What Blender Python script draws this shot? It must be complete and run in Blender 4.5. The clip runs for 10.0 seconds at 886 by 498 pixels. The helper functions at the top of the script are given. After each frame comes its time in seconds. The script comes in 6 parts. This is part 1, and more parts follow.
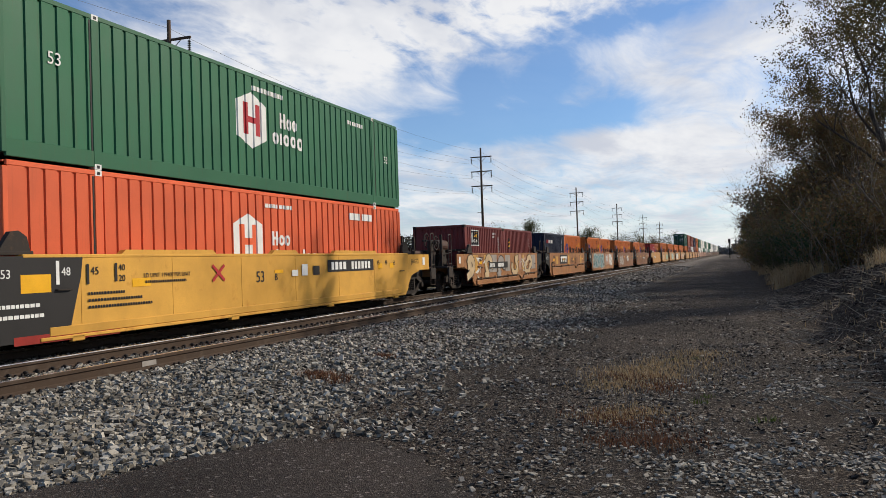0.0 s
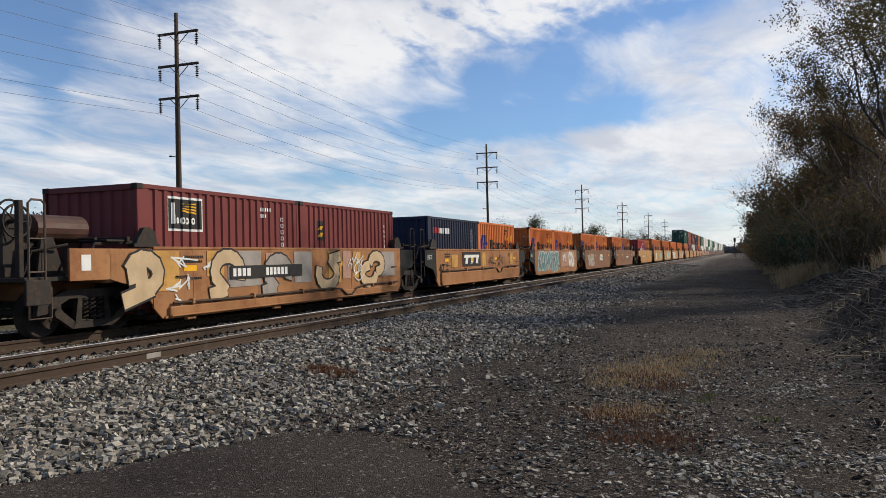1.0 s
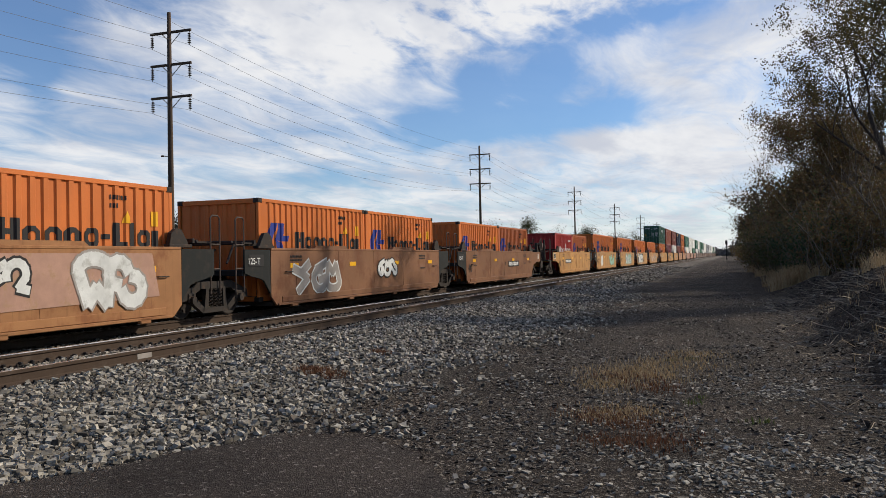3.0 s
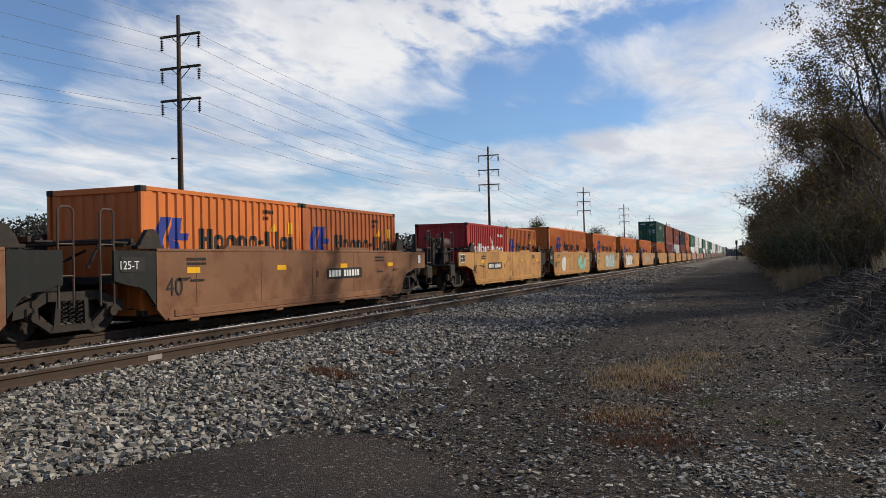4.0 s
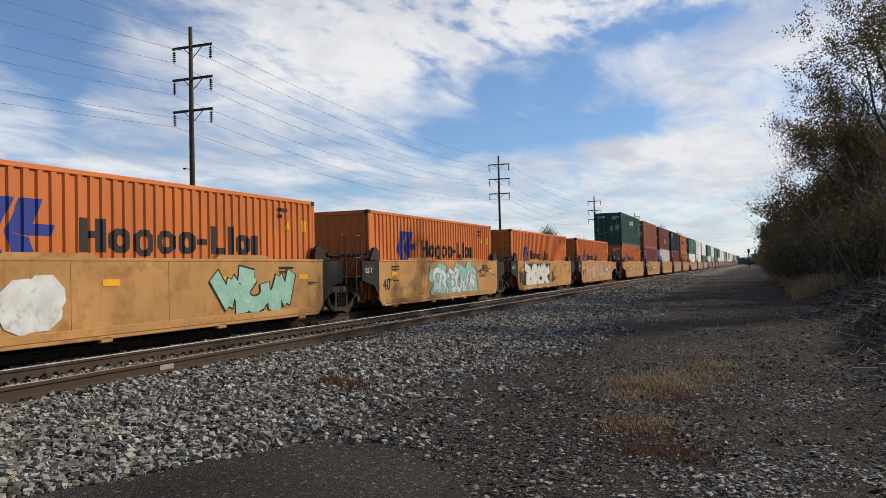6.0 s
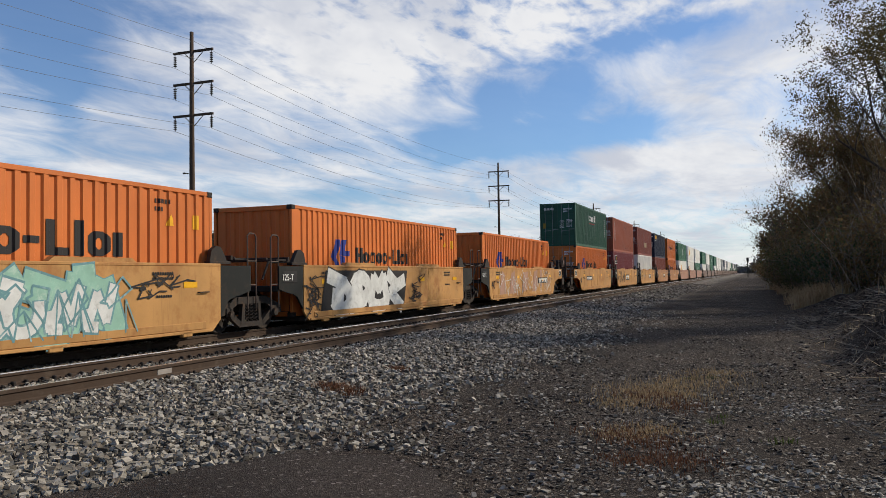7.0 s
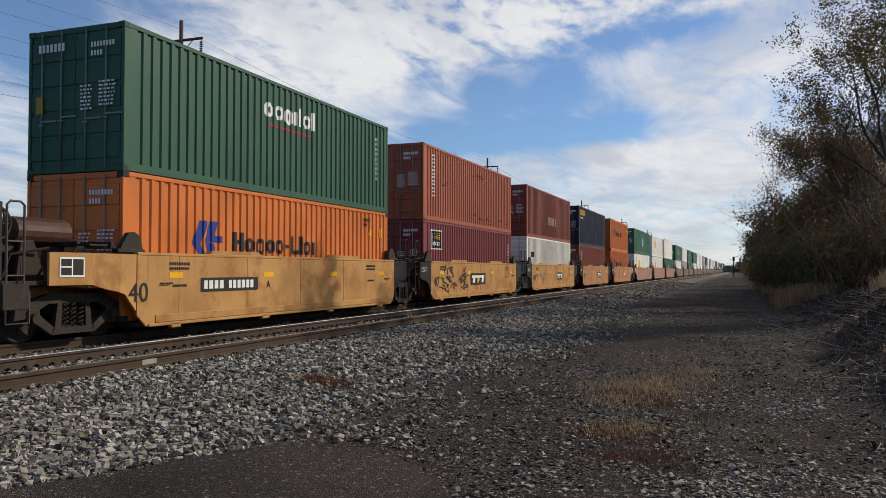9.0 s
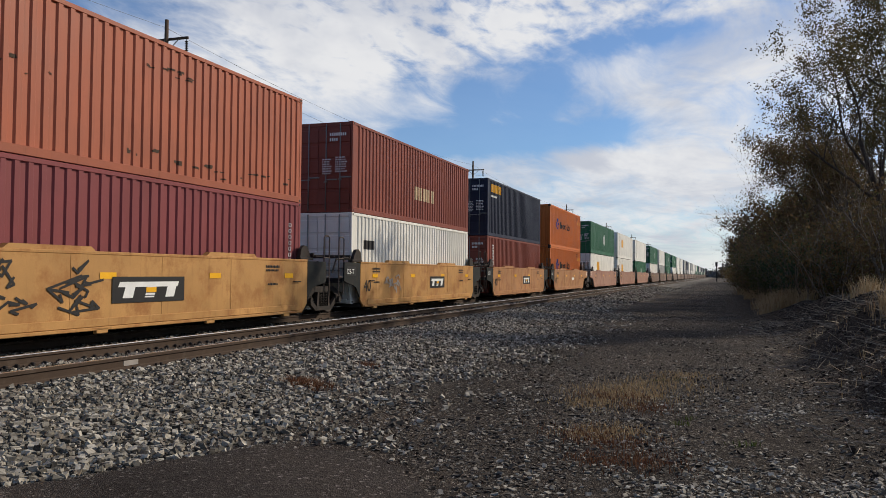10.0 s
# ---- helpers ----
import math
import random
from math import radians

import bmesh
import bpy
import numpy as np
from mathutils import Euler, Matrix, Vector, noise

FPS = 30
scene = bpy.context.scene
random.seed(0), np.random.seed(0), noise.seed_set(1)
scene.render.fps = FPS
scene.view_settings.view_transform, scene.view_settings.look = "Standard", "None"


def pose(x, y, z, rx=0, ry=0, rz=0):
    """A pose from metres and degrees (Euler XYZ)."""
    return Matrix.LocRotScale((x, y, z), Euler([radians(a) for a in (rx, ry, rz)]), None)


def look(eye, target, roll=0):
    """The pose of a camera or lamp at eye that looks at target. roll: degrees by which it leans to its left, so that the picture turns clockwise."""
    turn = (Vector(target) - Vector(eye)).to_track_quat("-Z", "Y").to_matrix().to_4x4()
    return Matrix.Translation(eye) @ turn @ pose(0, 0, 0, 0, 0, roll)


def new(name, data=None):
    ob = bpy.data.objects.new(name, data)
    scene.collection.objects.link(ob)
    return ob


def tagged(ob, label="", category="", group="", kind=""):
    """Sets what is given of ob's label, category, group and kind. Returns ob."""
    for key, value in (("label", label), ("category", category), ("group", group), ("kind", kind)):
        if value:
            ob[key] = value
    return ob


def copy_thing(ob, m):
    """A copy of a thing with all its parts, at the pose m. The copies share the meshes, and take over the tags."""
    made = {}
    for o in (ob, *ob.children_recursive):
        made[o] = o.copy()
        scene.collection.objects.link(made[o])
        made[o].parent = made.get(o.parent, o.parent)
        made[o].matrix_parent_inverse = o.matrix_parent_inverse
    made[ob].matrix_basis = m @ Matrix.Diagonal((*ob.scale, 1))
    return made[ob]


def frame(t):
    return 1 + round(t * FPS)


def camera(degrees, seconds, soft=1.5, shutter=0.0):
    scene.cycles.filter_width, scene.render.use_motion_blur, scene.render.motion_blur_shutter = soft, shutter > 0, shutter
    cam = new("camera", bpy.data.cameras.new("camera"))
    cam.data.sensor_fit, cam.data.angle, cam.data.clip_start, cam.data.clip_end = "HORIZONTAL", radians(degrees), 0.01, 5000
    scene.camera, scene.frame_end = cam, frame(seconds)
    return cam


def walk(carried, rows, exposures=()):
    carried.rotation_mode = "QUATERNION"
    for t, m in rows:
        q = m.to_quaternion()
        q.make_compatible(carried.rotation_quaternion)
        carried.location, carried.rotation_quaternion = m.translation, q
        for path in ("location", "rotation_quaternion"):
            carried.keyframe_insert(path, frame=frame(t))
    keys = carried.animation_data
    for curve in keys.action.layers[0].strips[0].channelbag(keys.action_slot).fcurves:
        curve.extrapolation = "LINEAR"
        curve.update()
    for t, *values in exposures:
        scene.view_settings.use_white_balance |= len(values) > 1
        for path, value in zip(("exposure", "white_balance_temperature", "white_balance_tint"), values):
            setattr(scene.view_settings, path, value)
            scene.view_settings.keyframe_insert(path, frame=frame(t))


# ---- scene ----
cam = camera(58.44, 10.0, soft=0.85)
EYE = 1.6
PATH = [
    (0.0, pose(0, 0, EYE, 90.93, 1.88, 20.21)),
    (0.5, pose(0, 0, EYE, 90.90, 1.54, 20.41)),
    (1.0, pose(0, 0, EYE, 90.63, 1.25, 20.54)),
    (1.5, pose(0, 0, EYE, 90.68, 0.92, 20.27)),
    (2.0, pose(0, 0, EYE, 90.74, 0.91, 19.98)),
    (2.5, pose(0, 0, EYE, 90.72, 1.00, 19.84)),
    (4.0, pose(0, 0, EYE, 90.80, 1.19, 20.65)),
    (4.5, pose(0, 0, EYE, 90.96, 1.36, 20.81)),
    (5.0, pose(0, 0, EYE, 91.14, 1.40, 20.94)),
    (5.5, pose(0, 0, EYE, 91.38, 1.43, 21.33)),
    (7.0, pose(0, 0, EYE, 91.95, 0.88, 21.35)),
    (7.5, pose(0, 0, EYE, 92.61, -0.47, 20.31)),
    (8.0, pose(0, 0, EYE, 93.40, 0.06, 20.05)),
    (8.5, pose(0, 0, EYE, 92.42, -0.08, 20.15)),
    (9.0, pose(0, 0, EYE, 91.54, -0.04, 20.45)),
    (9.5, pose(0, 0, EYE, 91.22, 0.36, 20.14)),
    (10.0, pose(0, 0, EYE, 91.75, -0.52, 19.34)),
]
walk(cam, PATH, ((0.0, -0.22), (4.5, -0.27), (8.0, -0.28), (9.0, -0.36), (9.5, -0.42), (10.0, -0.36)))

# ---- world, sun, exposure ----
SUN_EL, SUN_AZ = 29.0, 50.0          # degrees; azimuth from +y towards +x
world = bpy.data.worlds.new("world")
scene.world = world
world.use_nodes = True


def sky():
    nt = world.node_tree
    nt.nodes.clear()
    N = nt.nodes.new
    L = nt.links.new
    out, bg = N("ShaderNodeOutputWorld"), N("ShaderNodeBackground")
    bg.inputs["Strength"].default_value = 0.115
    L(bg.outputs[0], out.inputs[0])
    blue = N("ShaderNodeTexSky")
    blue.sky_type, blue.sun_disc, blue.sun_elevation, blue.sun_rotation = "NISHITA", False, radians(SUN_EL), radians(SUN_AZ)
    blue.air_density, blue.dust_density, blue.ozone_density = 1.0, 0.3, 3.5
    tc = N("ShaderNodeTexCoord")
    sep = N("ShaderNodeSeparateXYZ")
    L(tc.outputs["Generated"], sep.inputs[0])

    def m(op, a, b=None, c=None, clamp=False):
        n = N("ShaderNodeMath")
        n.operation, n.use_clamp = op, clamp
        for k, v in enumerate((a, b, c)):
            if v is None:
                continue
            if isinstance(v, (int, float)):
                n.inputs[k].default_value = v
            else:
                L(v, n.inputs[k])
        return n.outputs[0]

    # clouds lie on a high flat layer: direction over height
    z = m("MAXIMUM", sep.outputs[2], 0.0)
    h = m("ADD", z, 0.10)
    px, py = m("DIVIDE", sep.outputs[0], h), m("DIVIDE", sep.outputs[1], h)
    comb = N("ShaderNodeCombineXYZ")
    L(px, comb.inputs[0]), L(py, comb.inputs[1])

    def cloud(scale, detail, rough, dist, loc, stretch, rot):
        mp = N("ShaderNodeMapping")
        mp.inputs["Location"].default_value, mp.inputs["Scale"].default_value, mp.inputs["Rotation"].default_value = loc, stretch, (0, 0, radians(rot))
        L(comb.outputs[0], mp.inputs[0])
        n = N("ShaderNodeTexNoise")
        for k, v in (("Scale", scale), ("Detail", detail), ("Roughness", rough), ("Distortion", dist)):
            n.inputs[k].default_value = v
        L(mp.outputs[0], n.inputs[0])
        return n.outputs[0]

    def spot(az, el, wide, high):
        """1 inside a soft oval of sky at that azimuth (left of +y) and elevation, 0 outside."""
        d = Vector((-math.sin(radians(az)) * math.cos(radians(el)), math.cos(radians(az)) * math.cos(radians(el)), math.sin(radians(el))))
        side = Vector((d.y, -d.x, 0)).normalized()
        up = side.cross(d)
        a, b = N("ShaderNodeVectorMath"), N("ShaderNodeVectorMath")
        a.operation = b.operation = "DOT_PRODUCT"
        a.inputs[1].default_value, b.inputs[1].default_value = side / math.sin(radians(wide)), up / math.sin(radians(high))
        L(tc.outputs["Generated"], a.inputs[0]), L(tc.outputs["Generated"], b.inputs[0])
        r2 = m("ADD", m("MULTIPLY", a.outputs["Value"], a.outputs["Value"]), m("MULTIPLY", b.outputs["Value"], b.outputs["Value"]))
        return m("EXPONENT", m("MULTIPLY", r2, -1.0))

    soft = cloud(0.8, 6, 0.58, 0.8, (3.1, 0.4, 0), (1.0, 0.6, 1), 35)
    fine = cloud(4.0, 8, 0.62, 0.6, (0.2, 1.7, 0), (1.0, 0.45, 1), -30)
    puff = cloud(13.0, 4, 0.55, 0.3, (5.0, 2.0, 0), (1.0, 0.62, 1), 20)
    cover = m("ADD", m("ADD", m("MULTIPLY", soft, 1.0), m("MULTIPLY", fine, 1.35)), -0.68)
    for az, el, wide, high, gain in HOLES:
        cover = m("ADD", cover, m("MULTIPLY", spot(az, el, wide, high), gain * 0.85))
    # a bank of small puffs high up, whose edge slants
    slant = m("SUBTRACT", sep.outputs[2], m("MULTIPLY_ADD", sep.outputs[0], 0.16, 0.272))
    bank = m("MULTIPLY", m("MULTIPLY", slant, 14.0, clamp=True), m("MULTIPLY_ADD", sep.outputs[0], 4.0, 2.6, clamp=True))
    cover = m("ADD", cover, m("MULTIPLY", bank, m("MULTIPLY_ADD", puff, 2.6, -1.05)))
    # clearer sky behind and high overhead; the unseen clearing behind is added to darken end faces
    clear = m("ADD", m("MULTIPLY", m("MULTIPLY_ADD", sep.outputs[1], -1.6, 0.15, clamp=True), 0.75), m("MULTIPLY", m("MULTIPLY_ADD", sep.outputs[2], 2.0, -0.9, clamp=True), 0.45))
    cover = m("SUBTRACT", cover, clear)
    ramp = N("ShaderNodeMapRange")
    ramp.interpolation_type = "SMOOTHSTEP"
    for k, v in ((1, -0.08), (2, 0.88), (3, 0.06), (4, 1.0)):
        ramp.inputs[k].default_value = v
    L(cover, ramp.inputs[0])
    low = m("MULTIPLY", m("SUBTRACT", 0.12, sep.outputs[2]), 8.0, clamp=True)
    amount = m("MAXIMUM", m("MULTIPLY", ramp.outputs[0], 0.97), m("MULTIPLY", low, 0.88))
    # thick parts of the cloud are a little greyer than thin lit ones
    grey = N("ShaderNodeMix")
    grey.data_type = "RGBA"
    grey.inputs[6].default_value, grey.inputs[7].default_value = (*CLOUD_LIT, 1), (*CLOUD_GREY, 1)
    gr = N("ShaderNodeMapRange")
    gr.interpolation_type = "SMOOTHSTEP"
    for k, v in ((1, 0.38), (2, 0.66), (3, 0.0), (4, 1.0)):
        gr.inputs[k].default_value = v
    L(cloud(1.3, 5, 0.6, 0.4, (8.0, 3.0, 0), (1.0, 0.7, 1), 0), gr.inputs[0])
    L(gr.outputs[0], grey.inputs[0])
    mix = N("ShaderNodeMix")
    mix.data_type = "RGBA"
    tint = N("ShaderNodeMix")
    tint.data_type, tint.blend_type = "RGBA", "MULTIPLY"
    tint.inputs[0].default_value, tint.inputs[7].default_value = 1.0, (0.86, 1.05, 1.27, 1)
    L(blue.outputs[0], tint.inputs[6])
    L(amount, mix.inputs[0]), L(tint.outputs[2], mix.inputs[6]), L(grey.outputs[2], mix.inputs[7])
    L(mix.outputs[2], bg.inputs[0])


CLOUD_LIT, CLOUD_GREY = (9.1, 9.1, 9.2), (6.2, 6.5, 7.3)
# azimuth, elevation, width, height, gain: blue gaps and bright banks of the cloud layer
HOLES = [
    (17.3, 12.8, 1.5, 2.3, -0.75), (11.8, 13.2, 2.4, 2.2, -0.55), (14.8, 11.6, 3.2, 1.8, -0.30), (5.0, 16.6, 4.6, 1.0, -0.75), (9.2, 15.6, 2.4, 0.9, -0.45),
    (10.0, 9.6, 3.6, 0.9, -0.65), (14.8, 9.8, 3.0, 1.2, -0.60), (21.2, 9.8, 2.6, 1.2, -0.60), (22.0, 13.8, 1.3, 1.7, -0.40), (27.0, 9.5, 3.0, 1.0, -0.35),
    (18.8, 8.8, 4.2, 1.1, -0.55), (7.0, 10.4, 4.4, 0.9, -0.45), (27.0, 6.0, 4.0, 0.7, -0.45), (29.0, 15.5, 4.5, 2.0, 0.25), (3.0, 6.5, 6.0, 2.2, 0.30),
    (48.5, 16.0, 3.6, 4.0, -0.70), (46.8, 12.0, 1.0, 2.6, -0.45), (44.0, 17.5, 4.0, 1.6, -0.35), (6.0, 8.0, 6.5, 1.1, 0.55), (2.0, 12.0, 4.0, 2.6, 0.12), (31.0, 14.0, 6.0, 4.0, 0.15),
]
sky()
sun = new("sun", bpy.data.lights.new("sun", "SUN"))
sun.data.energy, sun.data.angle, sun.data.color = 4.7, radians(0.6), (1.0, 0.88, 0.72)
sun.matrix_world = look((0, 0, 40), (-math.sin(radians(SUN_AZ)) * 40, -math.cos(radians(SUN_AZ)) * 40, 40 - 40 * math.tan(radians(SUN_EL))))
scene.view_settings.exposure = -0.26

# ---- materials ----
def material(name, base, rough=0.7, metal=0.0, vary=0.25, scale=3.0, grain=40.0, bump=0.15, second=None, second_amount=0.45, streaks=0.0, streak_colour=(0.10, 0.05, 0.03), object_vary=0.0, stretch=(1, 1, 1), depth=0.01):
    """A procedural paint, earth, metal or wood: broad stains, fine grain, an optional second colour in patches, optional streaks that run down."""
    mat = bpy.data.materials.new(name)
    mat.use_nodes = True
    nt = mat.node_tree
    L, N = nt.links.new, nt.nodes.new
    bsdf = nt.nodes["Principled BSDF"]
    tc = N("ShaderNodeTexCoord")
    mp = N("ShaderNodeMapping")
    mp.inputs["Scale"].default_value = stretch
    L(tc.outputs["Object"], mp.inputs[0])
    info = N("ShaderNodeObjectInfo")
    shift = N("ShaderNodeVectorMath")
    shift.operation = "ADD"
    spread = N("ShaderNodeVectorMath")
    spread.operation = "SCALE"
    spread.inputs[0].default_value = (17.0, 29.0, 11.0)
    L(info.outputs["Random"], spread.inputs["Scale"])
    L(mp.outputs[0], shift.inputs[0]), L(spread.outputs[0], shift.inputs[1])
    where = shift.outputs[0]

    def tex(sc, detail=4, rough_=0.6):
        n = N("ShaderNodeTexNoise")
        n.inputs["Scale"].default_value, n.inputs["Detail"].default_value, n.inputs["Roughness"].default_value = sc, detail, rough_
        L(where, n.inputs[0])
        return n

    def mixed(fac, a, b):
        n = N("ShaderNodeMix")
        n.data_type = "RGBA"
        for k, v in ((0, fac), (6, a), (7, b)):
            if isinstance(v, tuple):
                n.inputs[k].default_value = (*v, 1)
            elif isinstance(v, float):
                n.inputs[k].default_value = v
            else:
                L(v, n.inputs[k])
        return n.outputs[2]

    def spanned(value, lo, hi, a=0.0, b=1.0):
        n = N("ShaderNodeMapRange")
        for k, v in enumerate((lo, hi, a, b)):
            n.inputs[k + 1].default_value = v
        L(value, n.inputs[0])
        return n.outputs[0]

    broad, small = tex(scale), tex(grain, 3)
    dark = tuple(c * (1 - vary) for c in base)
    light = tuple(min(1.0, c * (1 + vary * 0.7)) for c in base)
    colour = mixed(spanned(broad.outputs[0], 0.3, 0.7), dark, light)
    if second:
        colour = mixed(spanned(tex(scale * 1.7, 6, 0.7).outputs[0], 0.62 - second_amount * 0.3, 0.72 - second_amount * 0.2), colour, second)
    if streaks:
        sm = N("ShaderNodeMapping")
        sm.inputs["Scale"].default_value = (5.0, 5.0, 0.28)
        L(where, sm.inputs[0])
        sn = N("ShaderNodeTexNoise")
        sn.inputs["Scale"].default_value, sn.inputs["Detail"].default_value, sn.inputs["Roughness"].default_value = 1.6, 6, 0.68
        L(sm.outputs[0], sn.inputs[0])
        colour = mixed(spanned(sn.outputs[0], 0.56, 0.80, 0.0, streaks), colour, streak_colour)
    colour = mixed(spanned(small.outputs[0], 0.35, 0.75, 0.0, 0.35), colour, tuple(c * 0.72 for c in base))
    if object_vary:
        hsv = N("ShaderNodeHueSaturation")
        L(spanned(info.outputs["Random"], 0, 1, 1 - object_vary, 1 + object_vary), hsv.inputs["Value"])
        L(colour, hsv.inputs["Color"])
        colour = hsv.outputs[0]
    L(colour, bsdf.inputs["Base Color"])
    L(spanned(broad.outputs[0], 0.25, 0.75, max(0.05, rough - 0.12), min(1.0, rough + 0.12)), bsdf.inputs["Roughness"])
    bsdf.inputs["Metallic"].default_value = metal
    bsdf.inputs["Specular IOR Level"].default_value = 0.22
    if bump:
        b = N("ShaderNodeBump")
        b.inputs["Strength"].default_value, b.inputs["Distance"].default_value = bump, depth
        L(small.outputs[0], b.inputs["Height"])
        L(b.outputs[0], bsdf.inputs["Normal"])
    return mat


def island_material(name, colours, rough=0.85, grain=60.0, translucent=0.0):
    """Each loose piece of a joined mesh takes its own shade."""
    mat = bpy.data.materials.new(name)
    mat.use_nodes = True
    nt = mat.node_tree
    L, N = nt.links.new, nt.nodes.new
    bsdf = nt.nodes["Principled BSDF"]
    geo, ramp = N("ShaderNodeNewGeometry"), N("ShaderNodeValToRGB")
    ramp.color_ramp.interpolation = "LINEAR"
    while len(ramp.color_ramp.elements) < len(colours):
        ramp.color_ramp.elements.new(0.5)
    for k, c in enumerate(colours):
        ramp.color_ramp.elements[k].position, ramp.color_ramp.elements[k].color = k / (len(colours) - 1), (*c, 1)
    L(geo.outputs["Random Per Island"], ramp.inputs[0])
    tc, noi, mul = N("ShaderNodeTexCoord"), N("ShaderNodeTexNoise"), N("ShaderNodeMix")
    mul.data_type, mul.blend_type = "RGBA", "MULTIPLY"
    noi.inputs["Scale"].default_value = grain
    L(tc.outputs["Object"], noi.inputs[0])
    mul.inputs[0].default_value = 0.6
    L(ramp.outputs[0], mul.inputs[6]), L(noi.outputs[0], mul.inputs[7])
    L(mul.outputs[2], bsdf.inputs["Base Color"])
    bsdf.inputs["Roughness"].default_value = rough
    bsdf.inputs["Specular IOR Level"].default_value = 0.25
    if translucent:
        tr, mx, out = N("ShaderNodeBsdfTranslucent"), N("ShaderNodeMixShader"), nt.nodes["Material Output"]
        mx.inputs[0].default_value = translucent
        L(mul.outputs[2], tr.inputs[0]), L(bsdf.outputs[0], mx.inputs[1]), L(tr.outputs[0], mx.inputs[2]), L(mx.outputs[0], out.inputs[0])
    return mat


M = {}
RUST = (0.11, 0.045, 0.022)
PAINTS = {
    "green": (0.030, 0.120, 0.060), "dark_green": (0.024, 0.085, 0.052), "emp_green": (0.020, 0.115, 0.055), "coral": (0.66, 0.115, 0.040), "orange": (0.58, 0.158, 0.032),
    "worn_orange": (0.40, 0.108, 0.030), "maroon": (0.155, 0.030, 0.028), "plum": (0.185, 0.042, 0.045), "red": (0.36, 0.030, 0.025),
    "navy": (0.013, 0.019, 0.042), "brick": (0.33, 0.095, 0.050), "brown": (0.21, 0.055, 0.036), "white": (0.76, 0.74, 0.67), "grey": (0.36, 0.36, 0.34),
}
for key, c in PAINTS.items():
    worn = key in ("brick", "brown", "worn_orange", "maroon")
    M[key] = material("paint_" + key, c, 0.55, 0, 0.16, 0.7, 55, 0.05, None, 0.4, 0.55 if worn else 0.12 if key == "white" else 0.28, RUST if key != "white" else (0.25, 0.20, 0.14), 0.10)
for key, c, st in (("car_yellow", (0.60, 0.32, 0.055), 0.35), ("car_tan", (0.46, 0.245, 0.082), 0.6), ("car_rusty", (0.33, 0.155, 0.062), 0.7), ("car_dull", (0.40, 0.20, 0.085), 0.6), ("car_brown", (0.215, 0.102, 0.050), 0.6), ("car_grey", (0.17, 0.11, 0.08), 0.6), ("car_pink", (0.36, 0.20, 0.14), 0.5)):
    M[key] = material(key, c, 0.6, 0, 0.24, 0.7, 45, 0.08, (c[0] * 0.68, c[1] * 0.56, c[2] * 0.52), 0.42 if key != "car_yellow" else 0.1, st if key != "car_yellow" else 0.12, (0.12, 0.05, 0.022), 0.05)
M["black_paint"] = material("black_paint", (0.018, 0.020, 0.019), 0.85, 0, 0.3, 2, 50, 0.08, (0.03, 0.026, 0.022), 0.35, 0.3, (0.05, 0.035, 0.025))
M["dirty_steel"] = material("dirty_steel", (0.034, 0.028, 0.024), 0.75, 0.1, 0.35, 4, 60, 0.2, (0.070, 0.043, 0.028), 0.3)
M["tank_brown"] = material("tank_brown", (0.075, 0.036, 0.026), 0.55, 0.1, 0.3, 3, 40, 0.1, (0.04, 0.03, 0.025), 0.4)
M["steel_bright"] = material("steel_bright", (0.45, 0.42, 0.40), 0.35, 0.8, 0.2, 3, 60, 0.05)
M["grab_brown"] = material("grab_iron_paint", (0.095, 0.070, 0.055), 0.7, 0.1, 0.3, 4, 50, 0.1)
M["rod"] = material("lock_rod_paint", (0.20, 0.22, 0.21), 0.5, 0.3, 0.2, 3, 50, 0.05)
M["rail_rust"] = material("rail_rust", (0.064, 0.043, 0.030), 0.85, 0.1, 0.2, 2.5, 70, 0.2, (0.088, 0.064, 0.047), 0.3)
M["rail_head"] = material("rail_polished", (0.72, 0.70, 0.67), 0.30, 0.9, 0.12, 3, 80, 0.02)
M["tie"] = material("creosote_tie", (0.085, 0.058, 0.042), 0.9, 0, 0.3, 6, 60, 0.4, (0.14, 0.11, 0.085), 0.4, 0, RUST, 0.2, (1, 6, 6))
M["pole_wood"] = material("pole_wood", (0.085, 0.058, 0.040), 0.9, 0, 0.3, 2, 40, 0.3, None, 0, 0, RUST, 0, (8, 8, 0.5))
M["insulator"] = material("insulator_glaze", (0.030, 0.020, 0.018), 0.3, 0, 0.2, 8, 30, 0)
M["wire"] = material("wire", (0.05, 0.05, 0.05), 0.5, 0.6, 0.2, 5, 30, 0)
M["bark"] = material("bark", (0.060, 0.047, 0.038), 0.95, 0, 0.35, 6, 50, 0.5, (0.10, 0.085, 0.07), 0.35)
M["letter_white"] = material("letter_white", (0.72, 0.72, 0.69), 0.6, 0, 0.10, 3, 50, 0)
M["letter_black"] = material("letter_black", (0.022, 0.021, 0.021), 0.6, 0, 0.2, 3, 50, 0)
M["letter_blue"] = material("letter_blue", (0.022, 0.040, 0.23), 0.6, 0, 0.12, 3, 50, 0)
M["letter_red"] = material("letter_red", (0.38, 0.022, 0.03), 0.6, 0, 0.12, 3, 50, 0)
M["marker_yellow"] = material("marker_yellow", (0.78, 0.40, 0.015), 0.45, 0, 0.10, 3, 50, 0)
M["label_ochre"] = material("label_ochre", (0.30, 0.20, 0.03), 0.5, 0, 0.15, 3, 50, 0)
M["brake_stripe"] = material("sill_stripe_red", (0.27, 0.025, 0.018), 0.6, 0, 0.2, 3, 50, 0)
